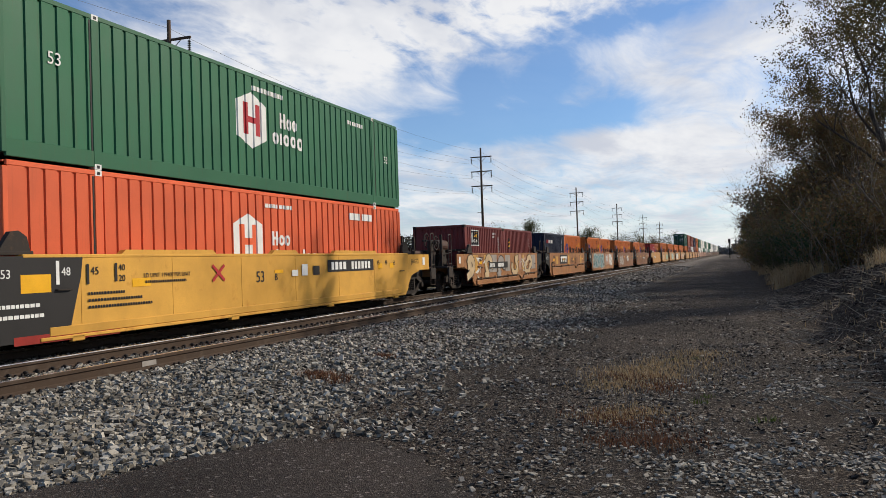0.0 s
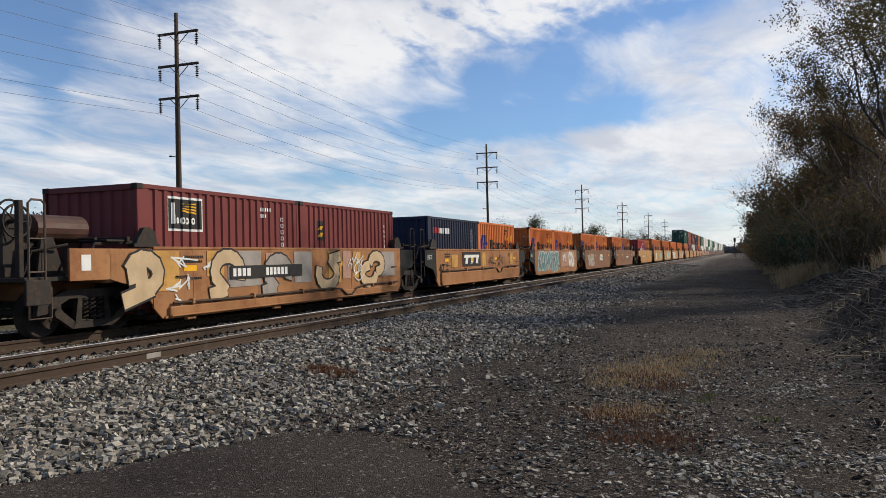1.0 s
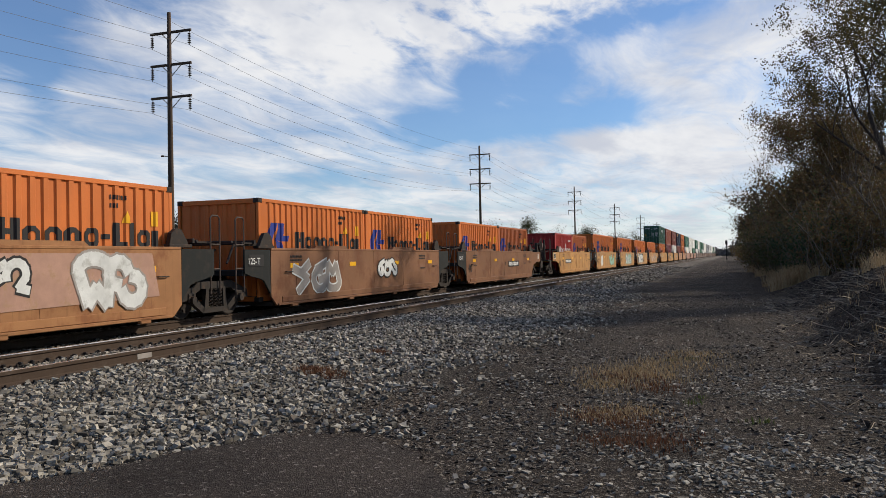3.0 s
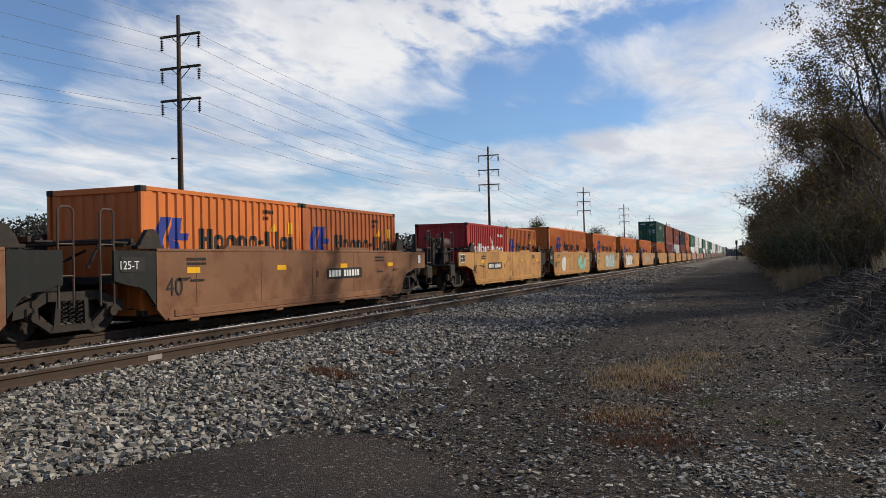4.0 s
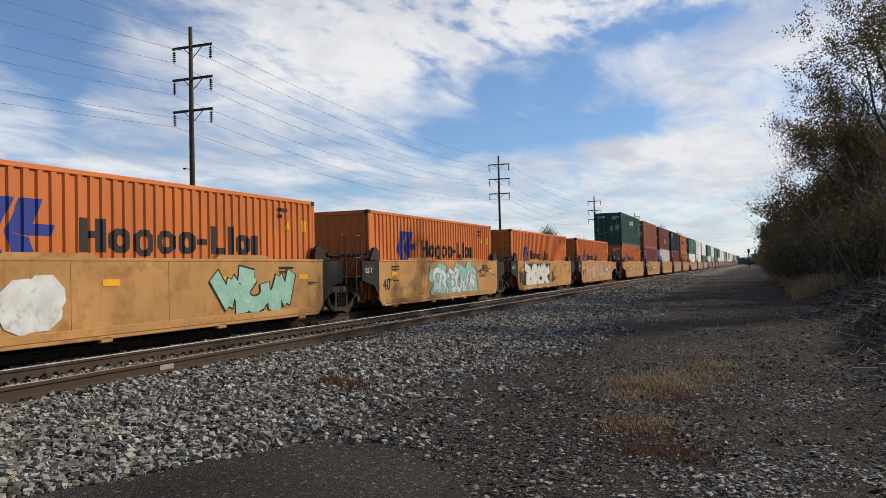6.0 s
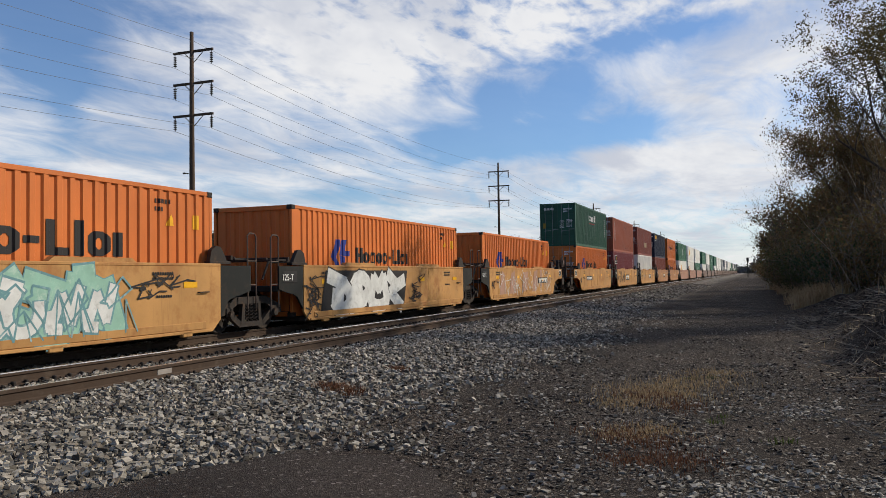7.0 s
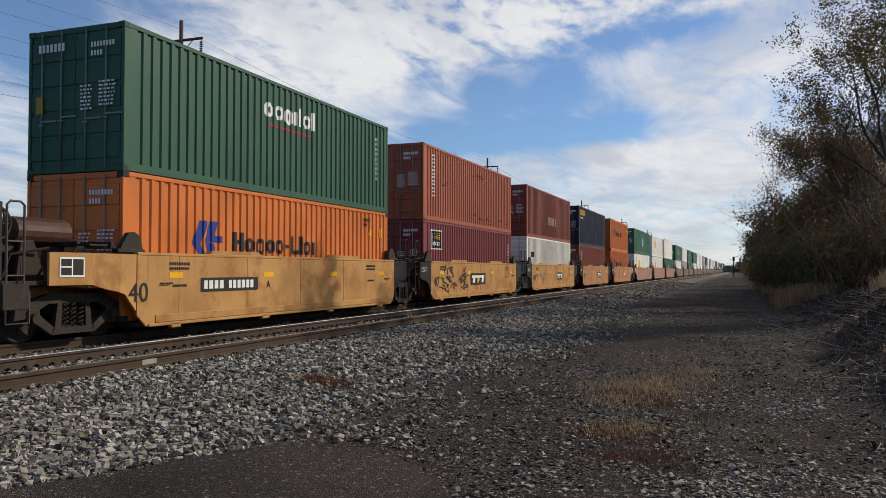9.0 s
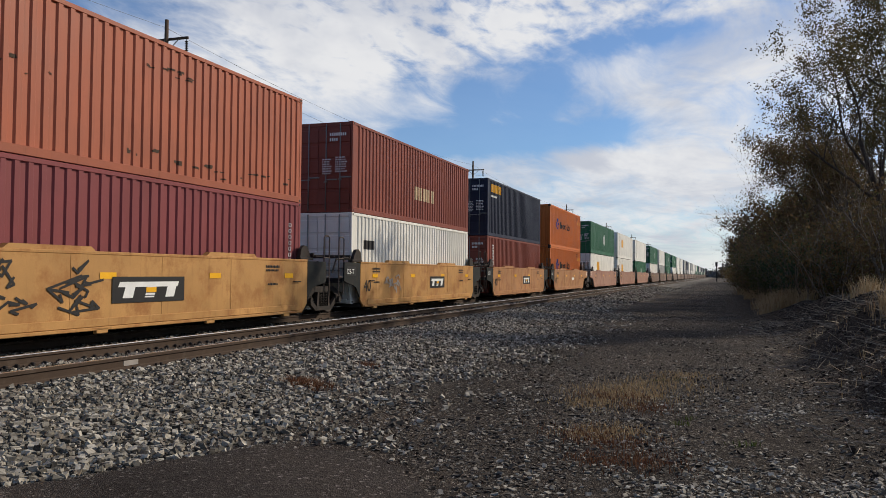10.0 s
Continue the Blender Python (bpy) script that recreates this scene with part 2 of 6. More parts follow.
M["spray_white"] = material("spray_white", (0.62, 0.63, 0.60), 0.6, 0, 0.2, 2.5, 40, 0, (0.40, 0.40, 0.37), 0.3)
M["spray_teal"] = material("spray_teal", (0.13, 0.27, 0.29), 0.6, 0, 0.25, 2.5, 40, 0, (0.30, 0.42, 0.42), 0.3)
M["spray_mint"] = material("spray_mint", (0.26, 0.46, 0.36), 0.6, 0, 0.2, 2.5, 40, 0, (0.40, 0.55, 0.46), 0.3)
M["spray_grey"] = material("spray_grey", (0.30, 0.27, 0.24), 0.6, 0, 0.25, 2.5, 40, 0)
M["patch_rose"] = material("patch_rose", (0.40, 0.235, 0.170), 0.6, 0, 0.2, 2.5, 40, 0, (0.34, 0.21, 0.12), 0.3)
M["patch_ochre"] = material("patch_ochre", (0.52, 0.29, 0.075), 0.6, 0, 0.2, 2.5, 40, 0, (0.36, 0.17, 0.05), 0.4)
M["patch_cream"] = material("patch_cream", (0.50, 0.37, 0.22), 0.6, 0, 0.2, 2.5, 40, 0)
M["stone"] = island_material("ballast_stone", [(0.055, 0.049, 0.040), (0.165, 0.149, 0.121), (0.315, 0.288, 0.238), (0.62, 0.575, 0.485), (0.22, 0.178, 0.132)], 0.9, 45)
M["cinder_stone"] = island_material("cinder_stone", [(0.022, 0.019, 0.017), (0.05, 0.043, 0.037), (0.085, 0.072, 0.060), (0.165, 0.145, 0.120), (0.50, 0.46, 0.39), (0.08, 0.066, 0.055)], 0.9, 45)
M["leaf_green"] = island_material("leaf_green", [(0.032, 0.054, 0.022), (0.07, 0.092, 0.032), (0.11, 0.12, 0.042), (0.13, 0.10, 0.042)], 0.7, 3, 0.35)
M["leaf_brown"] = island_material("leaf_brown", [(0.095, 0.062, 0.034), (0.16, 0.10, 0.05), (0.21, 0.145, 0.065), (0.11, 0.115, 0.044)], 0.8, 3, 0.35)
M["leaf_olive"] = island_material("leaf_olive", [(0.06, 0.055, 0.025), (0.11, 0.088, 0.036), (0.16, 0.118, 0.046), (0.085, 0.088, 0.034)], 0.75, 3, 0.42)
M["leaf_cedar"] = island_material("leaf_cedar", [(0.022, 0.052, 0.024), (0.036, 0.080, 0.034), (0.052, 0.098, 0.042)], 0.75, 3, 0.25)
M["twig"] = island_material("twig", [(0.07, 0.056, 0.045), (0.16, 0.13, 0.10), (0.34, 0.30, 0.25)], 0.9, 10)
M["straw"] = island_material("straw", [(0.42, 0.29, 0.14), (0.56, 0.41, 0.22), (0.64, 0.50, 0.30), (0.33, 0.20, 0.10)], 0.85, 5, 0.2)
M["straw_pale"] = island_material("straw_pale", [(0.30, 0.24, 0.17), (0.50, 0.43, 0.33), (0.14, 0.10, 0.07)], 0.85, 5)
M["weed_red"] = island_material("weed_russet", [(0.13, 0.055, 0.032), (0.20, 0.085, 0.045), (0.24, 0.14, 0.07)], 0.85, 5, 0.2)
M["weed_green"] = island_material("weed_green", [(0.05, 0.085, 0.02), (0.10, 0.15, 0.035), (0.16, 0.17, 0.06)], 0.8, 5, 0.25)
# distance haze is put into both wood colours, strongest in the first
M["haze_wood"] = island_material("hazy_woods", [(0.13, 0.135, 0.14), (0.17, 0.17, 0.17), (0.15, 0.14, 0.13)], 0.95, 0.5)
M["far_wood"] = island_material("far_woods", [(0.060, 0.060, 0.050), (0.080, 0.078, 0.060), (0.095, 0.082, 0.062), (0.065, 0.078, 0.050)], 0.95, 0.5)


def gritty(name, patches, fields):
    """Loose grit: every grain a shade of its own, at two sizes, over broad patches. fields: colour stops by sideways place."""
    mat = bpy.data.materials.new(name)
    mat.use_nodes = True
    nt = mat.node_tree
    L, N = nt.links.new, nt.nodes.new
    bsdf = nt.nodes["Principled BSDF"]
    bsdf.inputs["Roughness"].default_value, bsdf.inputs["Specular IOR Level"].default_value = 0.95, 0.15
    tc, sep = N("ShaderNodeTexCoord"), N("ShaderNodeSeparateXYZ")
    L(tc.outputs["Object"], sep.inputs[0])

    def noisy(scale, detail=5):
        n = N("ShaderNodeTexNoise")
        n.inputs["Scale"].default_value, n.inputs["Detail"].default_value = scale, detail
        L(tc.outputs["Object"], n.inputs[0])
        return n.outputs[0]

    def grains(scale):
        n = N("ShaderNodeTexVoronoi")
        n.inputs["Scale"].default_value = scale
        L(tc.outputs["Object"], n.inputs[0])
        c = N("ShaderNodeSeparateColor")
        L(n.outputs["Color"], c.inputs[0])
        return c.outputs[0], n.outputs["Distance"]

    def ramp(value, stops):
        n = N("ShaderNodeValToRGB")
        while len(n.color_ramp.elements) < len(stops):
            n.color_ramp.elements.new(0.5)
        for k, (p, c) in enumerate(stops):
            n.color_ramp.elements[k].position, n.color_ramp.elements[k].color = p, (*c, 1)
        L(value, n.inputs[0])
        return n.outputs[0]

    def span(v, lo, hi):
        n = N("ShaderNodeMapRange")
        n.inputs[1].default_value, n.inputs[2].default_value = lo, hi
        L(v, n.inputs[0])
        return n.outputs[0]

    def mixed(f, a, b, how="MIX"):
        n = N("ShaderNodeMix")
        n.data_type, n.blend_type = "RGBA", how
        for k, v in ((0, f), (6, a), (7, b)):
            if isinstance(v, float):
                n.inputs[k].default_value = v
            else:
                L(v, n.inputs[k])
        return n.outputs[2]

    r1, d1 = grains(42.0)
    r2, d2 = grains(105.0)
    edge, broad = noisy(0.9), noisy(0.45, 6)
    add = N("ShaderNodeMath")
    add.operation, add.inputs[1].default_value = "MULTIPLY_ADD", 2.4
    L(edge, add.inputs[0]), L(sep.outputs[0], add.inputs[2])

    def grit(stops):
        return mixed(0.45, ramp(r1, stops), ramp(r2, stops))

    colour = grit(patches)
    for lo, hi, stops in fields:
        colour = mixed(span(add.outputs[0], lo, hi), colour, grit(stops))
    tone = ramp(broad, [(0.30, (0.55, 0.53, 0.52)), (0.5, (1.0, 0.97, 0.94)), (0.72, (1.45, 1.36, 1.25))])
    L(mixed(1.0, colour, tone, "MULTIPLY"), bsdf.inputs["Base Color"])
    b = N("ShaderNodeBump")
    b.inputs["Strength"].default_value, b.inputs["Distance"].default_value = 1.0, 0.02
    hgt = N("ShaderNodeMath")
    hgt.operation = "ADD"
    L(d1, hgt.inputs[0]), L(d2, hgt.inputs[1])
    L(hgt.outputs[0], b.inputs["Height"])
    L(b.outputs[0], bsdf.inputs["Normal"])
    return mat


CINDER = [(0.0, (0.012, 0.0098, 0.0085)), (0.5, (0.028, 0.022, 0.018)), (0.80, (0.062, 0.050, 0.041)), (0.95, (0.18, 0.158, 0.134)), (1.0, (0.52, 0.48, 0.42))]
FINES = [(0.0, (0.035, 0.031, 0.027)), (0.5, (0.13, 0.119, 0.105)), (0.85, (0.27, 0.25, 0.22)), (1.0, (0.50, 0.475, 0.43))]
SOIL = [(0.0, (0.011, 0.0085, 0.007)), (0.6, (0.028, 0.021, 0.0155)), (0.92, (0.068, 0.051, 0.036)), (1.0, (0.30, 0.25, 0.20))]
FIELD = [(0.0, (0.05, 0.05, 0.025)), (0.5, (0.09, 0.08, 0.04)), (1.0, (0.16, 0.13, 0.07))]
TAR = [(0.0, (0.026, 0.022, 0.020)), (0.6, (0.052, 0.045, 0.041)), (0.95, (0.082, 0.072, 0.064)), (1.0, (0.36, 0.34, 0.32))]
M["asphalt"] = gritty("asphalt", TAR, [])
M["earth"] = island_material("earth_clod", [(0.014, 0.0115, 0.0095), (0.034, 0.027, 0.022), (0.064, 0.051, 0.040), (0.22, 0.19, 0.15)], 0.95, 30)
M["ground"] = gritty("ground_cinder", CINDER, [(-2.4, -5.2, FINES), (1.4, 4.0, SOIL), (-15.5, -18.0, FIELD)])


# ---- building helpers ----
class Mesh:
    """Gathers corners and faces of one part."""

    def __init__(self):
        self.v, self.f, self.m = [], [], []

    def add(self, verts, faces, slot=0):
        n = len(self.v)
        self.v += [tuple(p) for p in verts]
        self.f += [tuple(i + n for i in f) for f in faces]
        self.m += [slot] * len(faces)
        return self

    def box(self, x0, y0, z0, x1, y1, z1, c=0.0, slot=0):
        if c <= 0:
            v = [(x, y, z) for z in (z0, z1) for y in (y0, y1) for x in (x0, x1)]
            return self.add(v, [(0, 2, 3, 1), (4, 5, 7, 6), (0, 1, 5, 4), (2, 6, 7, 3), (0, 4, 6, 2), (1, 3, 7, 5)], slot)
        cen, half = Vector(((x0 + x1) / 2, (y0 + y1) / 2, (z0 + z1) / 2)), (abs(x1 - x0) / 2, abs(y1 - y0) / 2, abs(z1 - z0) / 2)
        v, at = [], {}
        for sx in (-1, 1):
            for sy in (-1, 1):
                for sz in (-1, 1):
                    for k in range(3):
                        p = [sx * (half[0] - c), sy * (half[1] - c), sz * (half[2] - c)]
                        p[k] = (sx, sy, sz)[k] * half[k]
                        at[sx, sy, sz, k] = len(v)
                        v.append(cen + Vector(p))
        f = []
        for k in range(3):
            a, b = (k + 1) % 3, (k + 2) % 3
            for s in (-1, 1):
                q = []
                for da, db in ((-1, -1), (1, -1), (1, 1), (-1, 1)):
                    g = [0, 0, 0]
                    g[k], g[a], g[b] = s, da, db
                    q.append(at[g[0], g[1], g[2], k])
                f.append(tuple(q) if s > 0 else tuple(reversed(q)))
            for sa in (-1, 1):
                for sb in (-1, 1):
                    q = []
                    for sk, kk in ((-1, a), (1, a), (1, b), (-1, b)):
                        g = [0, 0, 0]
                        g[k], g[a], g[b] = sk, sa, sb
                        q.append(at[g[0], g[1], g[2], kk])
                    f.append(tuple(q) if sa * sb < 0 else tuple(reversed(q)))
        for sx in (-1, 1):
            for sy in (-1, 1):
                for sz in (-1, 1):
                    q = tuple(at[sx, sy, sz, k] for k in range(3))
                    f.append(q if sx * sy * sz > 0 else tuple(reversed(q)))
        return self.add(v, f, slot)

    def tube(self, points, radii, n=6, caps=True, slot=0):
        pts = [Vector(p) for p in points]
        rings = []
        for i, p in enumerate(pts):
            d = (pts[min(i + 1, len(pts) - 1)] - pts[max(i - 1, 0)]).normalized()
            u = d.orthogonal().normalized() if i == 0 else (u - d * u.dot(d)).normalized()
            w = d.cross(u)
            r = radii[i] if isinstance(radii, (list, tuple)) else radii
            rings.append([p + (u * math.cos(2 * math.pi * k / n) + w * math.sin(2 * math.pi * k / n)) * r for k in range(n)])
        f = [(i * n + k, i * n + (k + 1) % n, (i + 1) * n + (k + 1) % n, (i + 1) * n + k) for i in range(len(pts) - 1) for k in range(n)]
        if caps:
            f += [tuple(range(n - 1, -1, -1)), tuple((len(pts) - 1) * n + k for k in range(n))]
        return self.add([p for r in rings for p in r], f, slot)

    def plate(self, outline, x0, x1, slot=0):
        """An outline in y and z, drawn out from x0 to x1."""
        n = len(outline)
        v = [(x0, y, z) for y, z in outline] + [(x1, y, z) for y, z in outline]
        f = [tuple(range(n - 1, -1, -1)), tuple(range(n, 2 * n))] + [(i, (i + 1) % n, n + (i + 1) % n, n + i) for i in range(n)]
        return self.add(v, f, slot)

    def ring(self, centre, radius, thick, axis="x", n=20, slot=0):
        pts = []
        for k in range(n + 1):
            a = 2 * math.pi * k / n
            o = (0, math.cos(a) * radius, math.sin(a) * radius) if axis == "x" else (math.cos(a) * radius, 0, math.sin(a) * radius)
            pts.append(Vector(centre) + Vector(o))
        return self.tube(pts, thick, 5, False, slot)

    def data(self, name, *mats, smooth=False):
        me = bpy.data.meshes.new(name)
        me.from_pydata(self.v, [], self.f)
        for m in mats:
            me.materials.append(m)
        if len(mats) > 1:
            me.polygons.foreach_set("material_index", self.m)
        if smooth:
            me.polygons.foreach_set("use_smooth", [True] * len(me.polygons))
        bm = bmesh.new()
        bm.from_mesh(me)
        bmesh.ops.recalc_face_normals(bm, faces=bm.faces)
        bm.to_mesh(me)
        bm.free()
        return me


CACHE = {}


def cached(key, make):
    if key not in CACHE:
        CACHE[key] = make()
    return CACHE[key]


def part(name, me, parent, at=(0, 0, 0), label="", turn=None):
    ob = new(name, me)
    ob.parent = parent
    ob.matrix_basis = turn if turn is not None else Matrix.Translation(at)
    if label:
        ob["label"] = label
    return ob


def raw_mesh(name, verts, faces, mat, smooth=False):
    """A joined mesh from number arrays (all faces with the same count of corners)."""
    verts, faces = np.asarray(verts, dtype=np.float32), np.asarray(faces, dtype=np.int32)
    me = bpy.data.meshes.new(name)
    me.vertices.add(len(verts))
    me.vertices.foreach_set("co", verts.ravel())
    k = faces.shape[1]
    me.loops.add(faces.size)
    me.loops.foreach_set("vertex_index", faces.ravel())
    me.polygons.add(len(faces))
    me.polygons.foreach_set("loop_start", np.arange(0, faces.size, k, dtype=np.int32))
    me.update(calc_edges=True)
    me.materials.append(mat)
    me.polygons.foreach_set("use_smooth", np.full(len(faces), smooth, dtype=bool))
    return me


# ---- ground ----
ZR = 0.36                      # top of the rails
XN, XT = -8.86, -12.22          # middle of the empty track and of the train's track


def ease(a, b, v):
    t = np.clip((v - a) / (b - a), 0, 1)
    return t * t * (3 - 2 * t)


def wave(x, y, s):
    return np.sin(x * 1.7 * s + 1.3 * np.sin(y * 0.9 * s)) * np.sin(y * 1.3 * s + 1.1 * np.sin(x * 1.1 * s + 2.0))


def height(x, y):
    x, y = np.asarray(x, dtype=float), np.asarray(y, dtype=float)
    shoulder = ease(-4.9, -7.0, x) * 0.16 * (1 - ease(-15.4, -17.4, x))
    ditch = -0.35 * ease(-15.4, -18.5, x)
    foot = 1.3 + 0.3 * np.sin(y * 0.31) + 0.2 * np.sin(y * 0.9 + 1)
    bank = ease(foot, foot + 2.6, x) * (1.1 + 0.12 * wave(x, y, 0.8)) * (1 - 0.6 * ease(24, 40, y))
    rough = 0.012 * wave(x, y, 1.1) + 0.006 * wave(x + 3, y, 3.7)
    return shoulder + ditch + bank + rough + 0.05 * wave(x, y, 2.3) * ease(foot, foot + 1.0, x)


def make_ground():
    xs = np.unique(np.concatenate([[-1500, -900, -500, -250, -120, -70, -40, -28, -22], np.arange(-19, 9, 0.22), np.arange(9, 22, 1.0), [30, 50, 90, 180, 400, 900, 1500]]))
    ys = np.unique(np.concatenate([[-1200, -500, -200, -80, -40, -20, -10, -5], np.arange(-2, 45, 0.3), np.arange(45, 120, 2.0), np.arange(120, 320, 12), [400, 600, 900, 1300, 2000, 3000]]))
    X, Y = np.meshgrid(xs, ys)
    Z = height(X, Y)
    n = len(xs)
    idx = np.arange(len(ys) * n).reshape(len(ys), n)
    f = np.stack([idx[:-1, :-1], idx[:-1, 1:], idx[1:, 1:], idx[1:, :-1]], -1).reshape(-1, 4)
    ob = new("ground", raw_mesh("ground", np.stack([X, Y, Z], -1).reshape(-1, 3), f, M["ground"], True))
    tagged(ob, "black cinder and grit ground with a grey ballast shoulder", "ground", "", "structure")


make_ground()


def asphalt_patch():
    rng = random.Random(5)
    pts = []
    for x, y in ((-5.6, 2.6), (-5.1, 4.0), (-4.6, 4.75), (-4.25, 5.45), (-4.0, 6.2), (-3.55, 6.3), (-3.0, 6.35), (-2.4, 5.9), (-2.0, 5.5), (-1.65, 5.0), (-1.4, 4.2), (-1.2, 2.6)):
        pts.append((x + rng.uniform(-0.08, 0.08), y + rng.uniform(-0.08, 0.08)))
    fine = []
    for a, b in zip(pts, pts[1:] + pts[:1]):
        for k in range(4):
            fine.append((a[0] + (b[0] - a[0]) * k / 4 + rng.uniform(-0.05, 0.05), a[1] + (b[1] - a[1]) * k / 4 + rng.uniform(-0.05, 0.05)))
    me = Mesh()
    n = len(fine)
    me.add([(x, y, 0.030) for x, y in fine] + [(x * 1.0, y, -0.03) for x, y in fine], [tuple(range(n))] + [(i, (i + 1) % n, n + (i + 1) % n, n + i) for i in range(n)])
    tagged(new("asphalt", me.data("asphalt", M["asphalt"])), "worn patch of dark asphalt with a broken edge", "asphalt", "", "structure")


asphalt_patch()


def stones(name, label, mat, count, x0, x1, y0, y1, s0, s1, seed, keep=None, flat=0.6, near=1.0, lift=0.3):
    """Loose broken stones, many of them, lying on the ground; denser towards the low y end."""
    rng = np.random.default_rng(seed)
    u = rng.random(count) ** near
    x, y = rng.uniform(x0, x1, count), y0 + (y1 - y0) * u
    if keep is not None:
        k = keep(x, y, rng)
        x, y = x[k], y[k]
    n = len(x)
    cube = np.array([(a, b, c) for c in (-1, 1) for b in (-1, 1) for a in (-1, 1)], dtype=float) * 0.5
    size = (s0 + (s1 - s0) * rng.random(n) ** 2)[:, None, None] * np.stack([rng.uniform(0.7, 1.3, n), rng.uniform(0.6, 1.1, n), rng.uniform(0.7, 1.1, n) * flat], -1)[:, None, :]
    v = cube[None] * (1 + rng.uniform(-0.45, 0.30, (n, 8, 3))) * size
    a, b = rng.uniform(0, 6.28, n), rng.normal(0, 0.45, n)
    ca, sa, cb, sb = np.cos(a)[:, None], np.sin(a)[:, None], np.cos(b)[:, None], np.sin(b)[:, None]
    vx, vz = v[..., 0] * cb - v[..., 2] * sb, v[..., 0] * sb + v[..., 2] * cb
    v = np.stack([vx * ca - v[..., 1] * sa, vx * sa + v[..., 1] * ca, vz], -1)
    v += np.stack([x, y, height(x, y) + size[:, 0, 2] * lift], -1)[:, None, :]
    quads = np.array([(0, 2, 3, 1), (4, 5, 7, 6), (0, 1, 5, 4), (2, 6, 7, 3), (0, 4, 6, 2), (1, 3, 7, 5)])
    f = (np.arange(n)[:, None, None] * 8 + quads[None]).reshape(-1, 4)
    return tagged(new(name, raw_mesh(name, v.reshape(-1, 3), f, mat)), label, "gravel", "", "stuff")


# ---- tracks ----
def rail_mesh(length):
    prof = [(-0.076, 0), (0.076, 0), (0.076, 0.012), (0.022, 0.030), (0.010, 0.045), (0.010, 0.128), (0.036, 0.142), (0.0375, 0.178), (0.030, 0.186), (-0.030, 0.186), (-0.0375, 0.178), (-0.036, 0.142), (-0.010, 0.128), (-0.010, 0.045), (-0.022, 0.030), (-0.076, 0.012)]
    me, n = Mesh(), len(prof)
    me.v = [(x, 0, z) for x, z in prof] + [(x, length, z) for x, z in prof]
    for i in range(n):
        me.f.append((i, (i + 1) % n, n + (i + 1) % n, n + i))
        me.m.append(1 if i in (7, 8) else 0)
    me.f += [tuple(range(n)), tuple(range(n, 2 * n))]
    me.m += [0, 0]
    return me.data("rail", M["rail_rust"], M["rail_head"])


def make_track(x, label):
    track = tagged(new("railway_track"), label, "railway track", "railway tracks", "structure")
    track.matrix_basis = Matrix.Translation((x, 0, 0))
    for s in (-0.755, 0.755):
        part("rail", cached("rail", lambda: rail_mesh(900)), track, turn=pose(s, -10 if s < 0 else 890, ZR - 0.186, 0, 0, 0 if s < 0 else 180))
    tie = cached("tie", lambda: Mesh().box(-1.30, -0.115, -0.18, 1.30, 0.115, 0.0, 0.012).data("tie", M["tie"]))

    def fixing():
        me = Mesh()
        for s in (-0.755, 0.755):
            me.box(s - 0.18, -0.10, 0.0, s + 0.18, 0.10, 0.014, 0.004)
            for q in (-1, 1):
                for yy in (-0.055, 0.05):
                    me.box(s + q * 0.095 - 0.018, yy - 0.016, 0.014, s + q * 0.095 + 0.018, yy + 0.016, 0.052, 0.006)
                if s * q < 0:
                    me.box(s + q * 0.06 - 0.035, 0.115, 0.0, s + q * 0.06 + 0.035, 0.165, 0.075, 0.012)
                    me.box(s + q * 0.06 - 0.035, -0.165, 0.0, s + q * 0.06 + 0.035, -0.115, 0.075, 0.012)
        return me.data("tie_plate", M["dirty_steel"])

    plate = cached("tie_plate", fixing)
    rng = random.Random(int(-x * 10))
    for k in range(130):
        y = 2.0 + k * 0.495 + rng.uniform(-0.03, 0.03)
        part("tie", tie, track, turn=pose(rng.uniform(-0.05, 0.05), y, ZR - 0.20, 0, 0, rng.uniform(-0.8, 0.8)))
        part("tie_plate", plate, track, (0, y, ZR - 0.20))
    return track


make_track(XN, "empty railway track with brown rails on buried ties")
near_track = bpy.data.objects["railway_track"]
part("paint_mark", Mesh().box(0.768, 9.25, ZR - 0.135, 0.772, 9.55, ZR - 0.06).data("paint_mark", M["spray_grey"]), near_track, label="pale mark on the rail's web")
make_track(XT, "railway track under the freight train")


# ---- the train ----
MOVERS, WHEELSETS = [], []


# seconds, metres that the train has rolled towards -y
RUN = [(0.0, 0.0), (0.5, 10.75), (1.0, 20.35), (1.5, 31.2), (2.0, 40.88), (2.5, 51.8), (4.0, 81.9), (4.5, 92.75), (5.0, 102.45), (5.5, 113.05), (7.0, 142.8), (7.5, 153.45),
       (8.0, 163.0), (8.5, 173.95), (9.0, 183.5), (9.5, 194.2), (10.0, 203.7)]


def moving(ob, y, z, x=XT):
    ob.matrix_basis = Matrix.Translation((x, y, z))
    MOVERS.append((ob, x, y, z))
    return ob


def clip_strip(poly, lo, hi):
    """The part of a convex outline in y and z between y = lo and y = hi."""
    for edge, keep in ((lo, 1), (hi, -1)):
        out = []
        for (y0, z0), (y1, z1) in zip(poly, poly[1:] + poly[:1]):
            a, b = (y0 - edge) * keep, (y1 - edge) * keep
            if a >= 0:
                out.append((y0, z0))
            if a * b < 0:
                s = a / (a - b)
                out.append((y0 + (y1 - y0) * s, z0 + (z1 - z0) * s))
        poly = out
        if len(poly) < 3:
            return []
    return poly


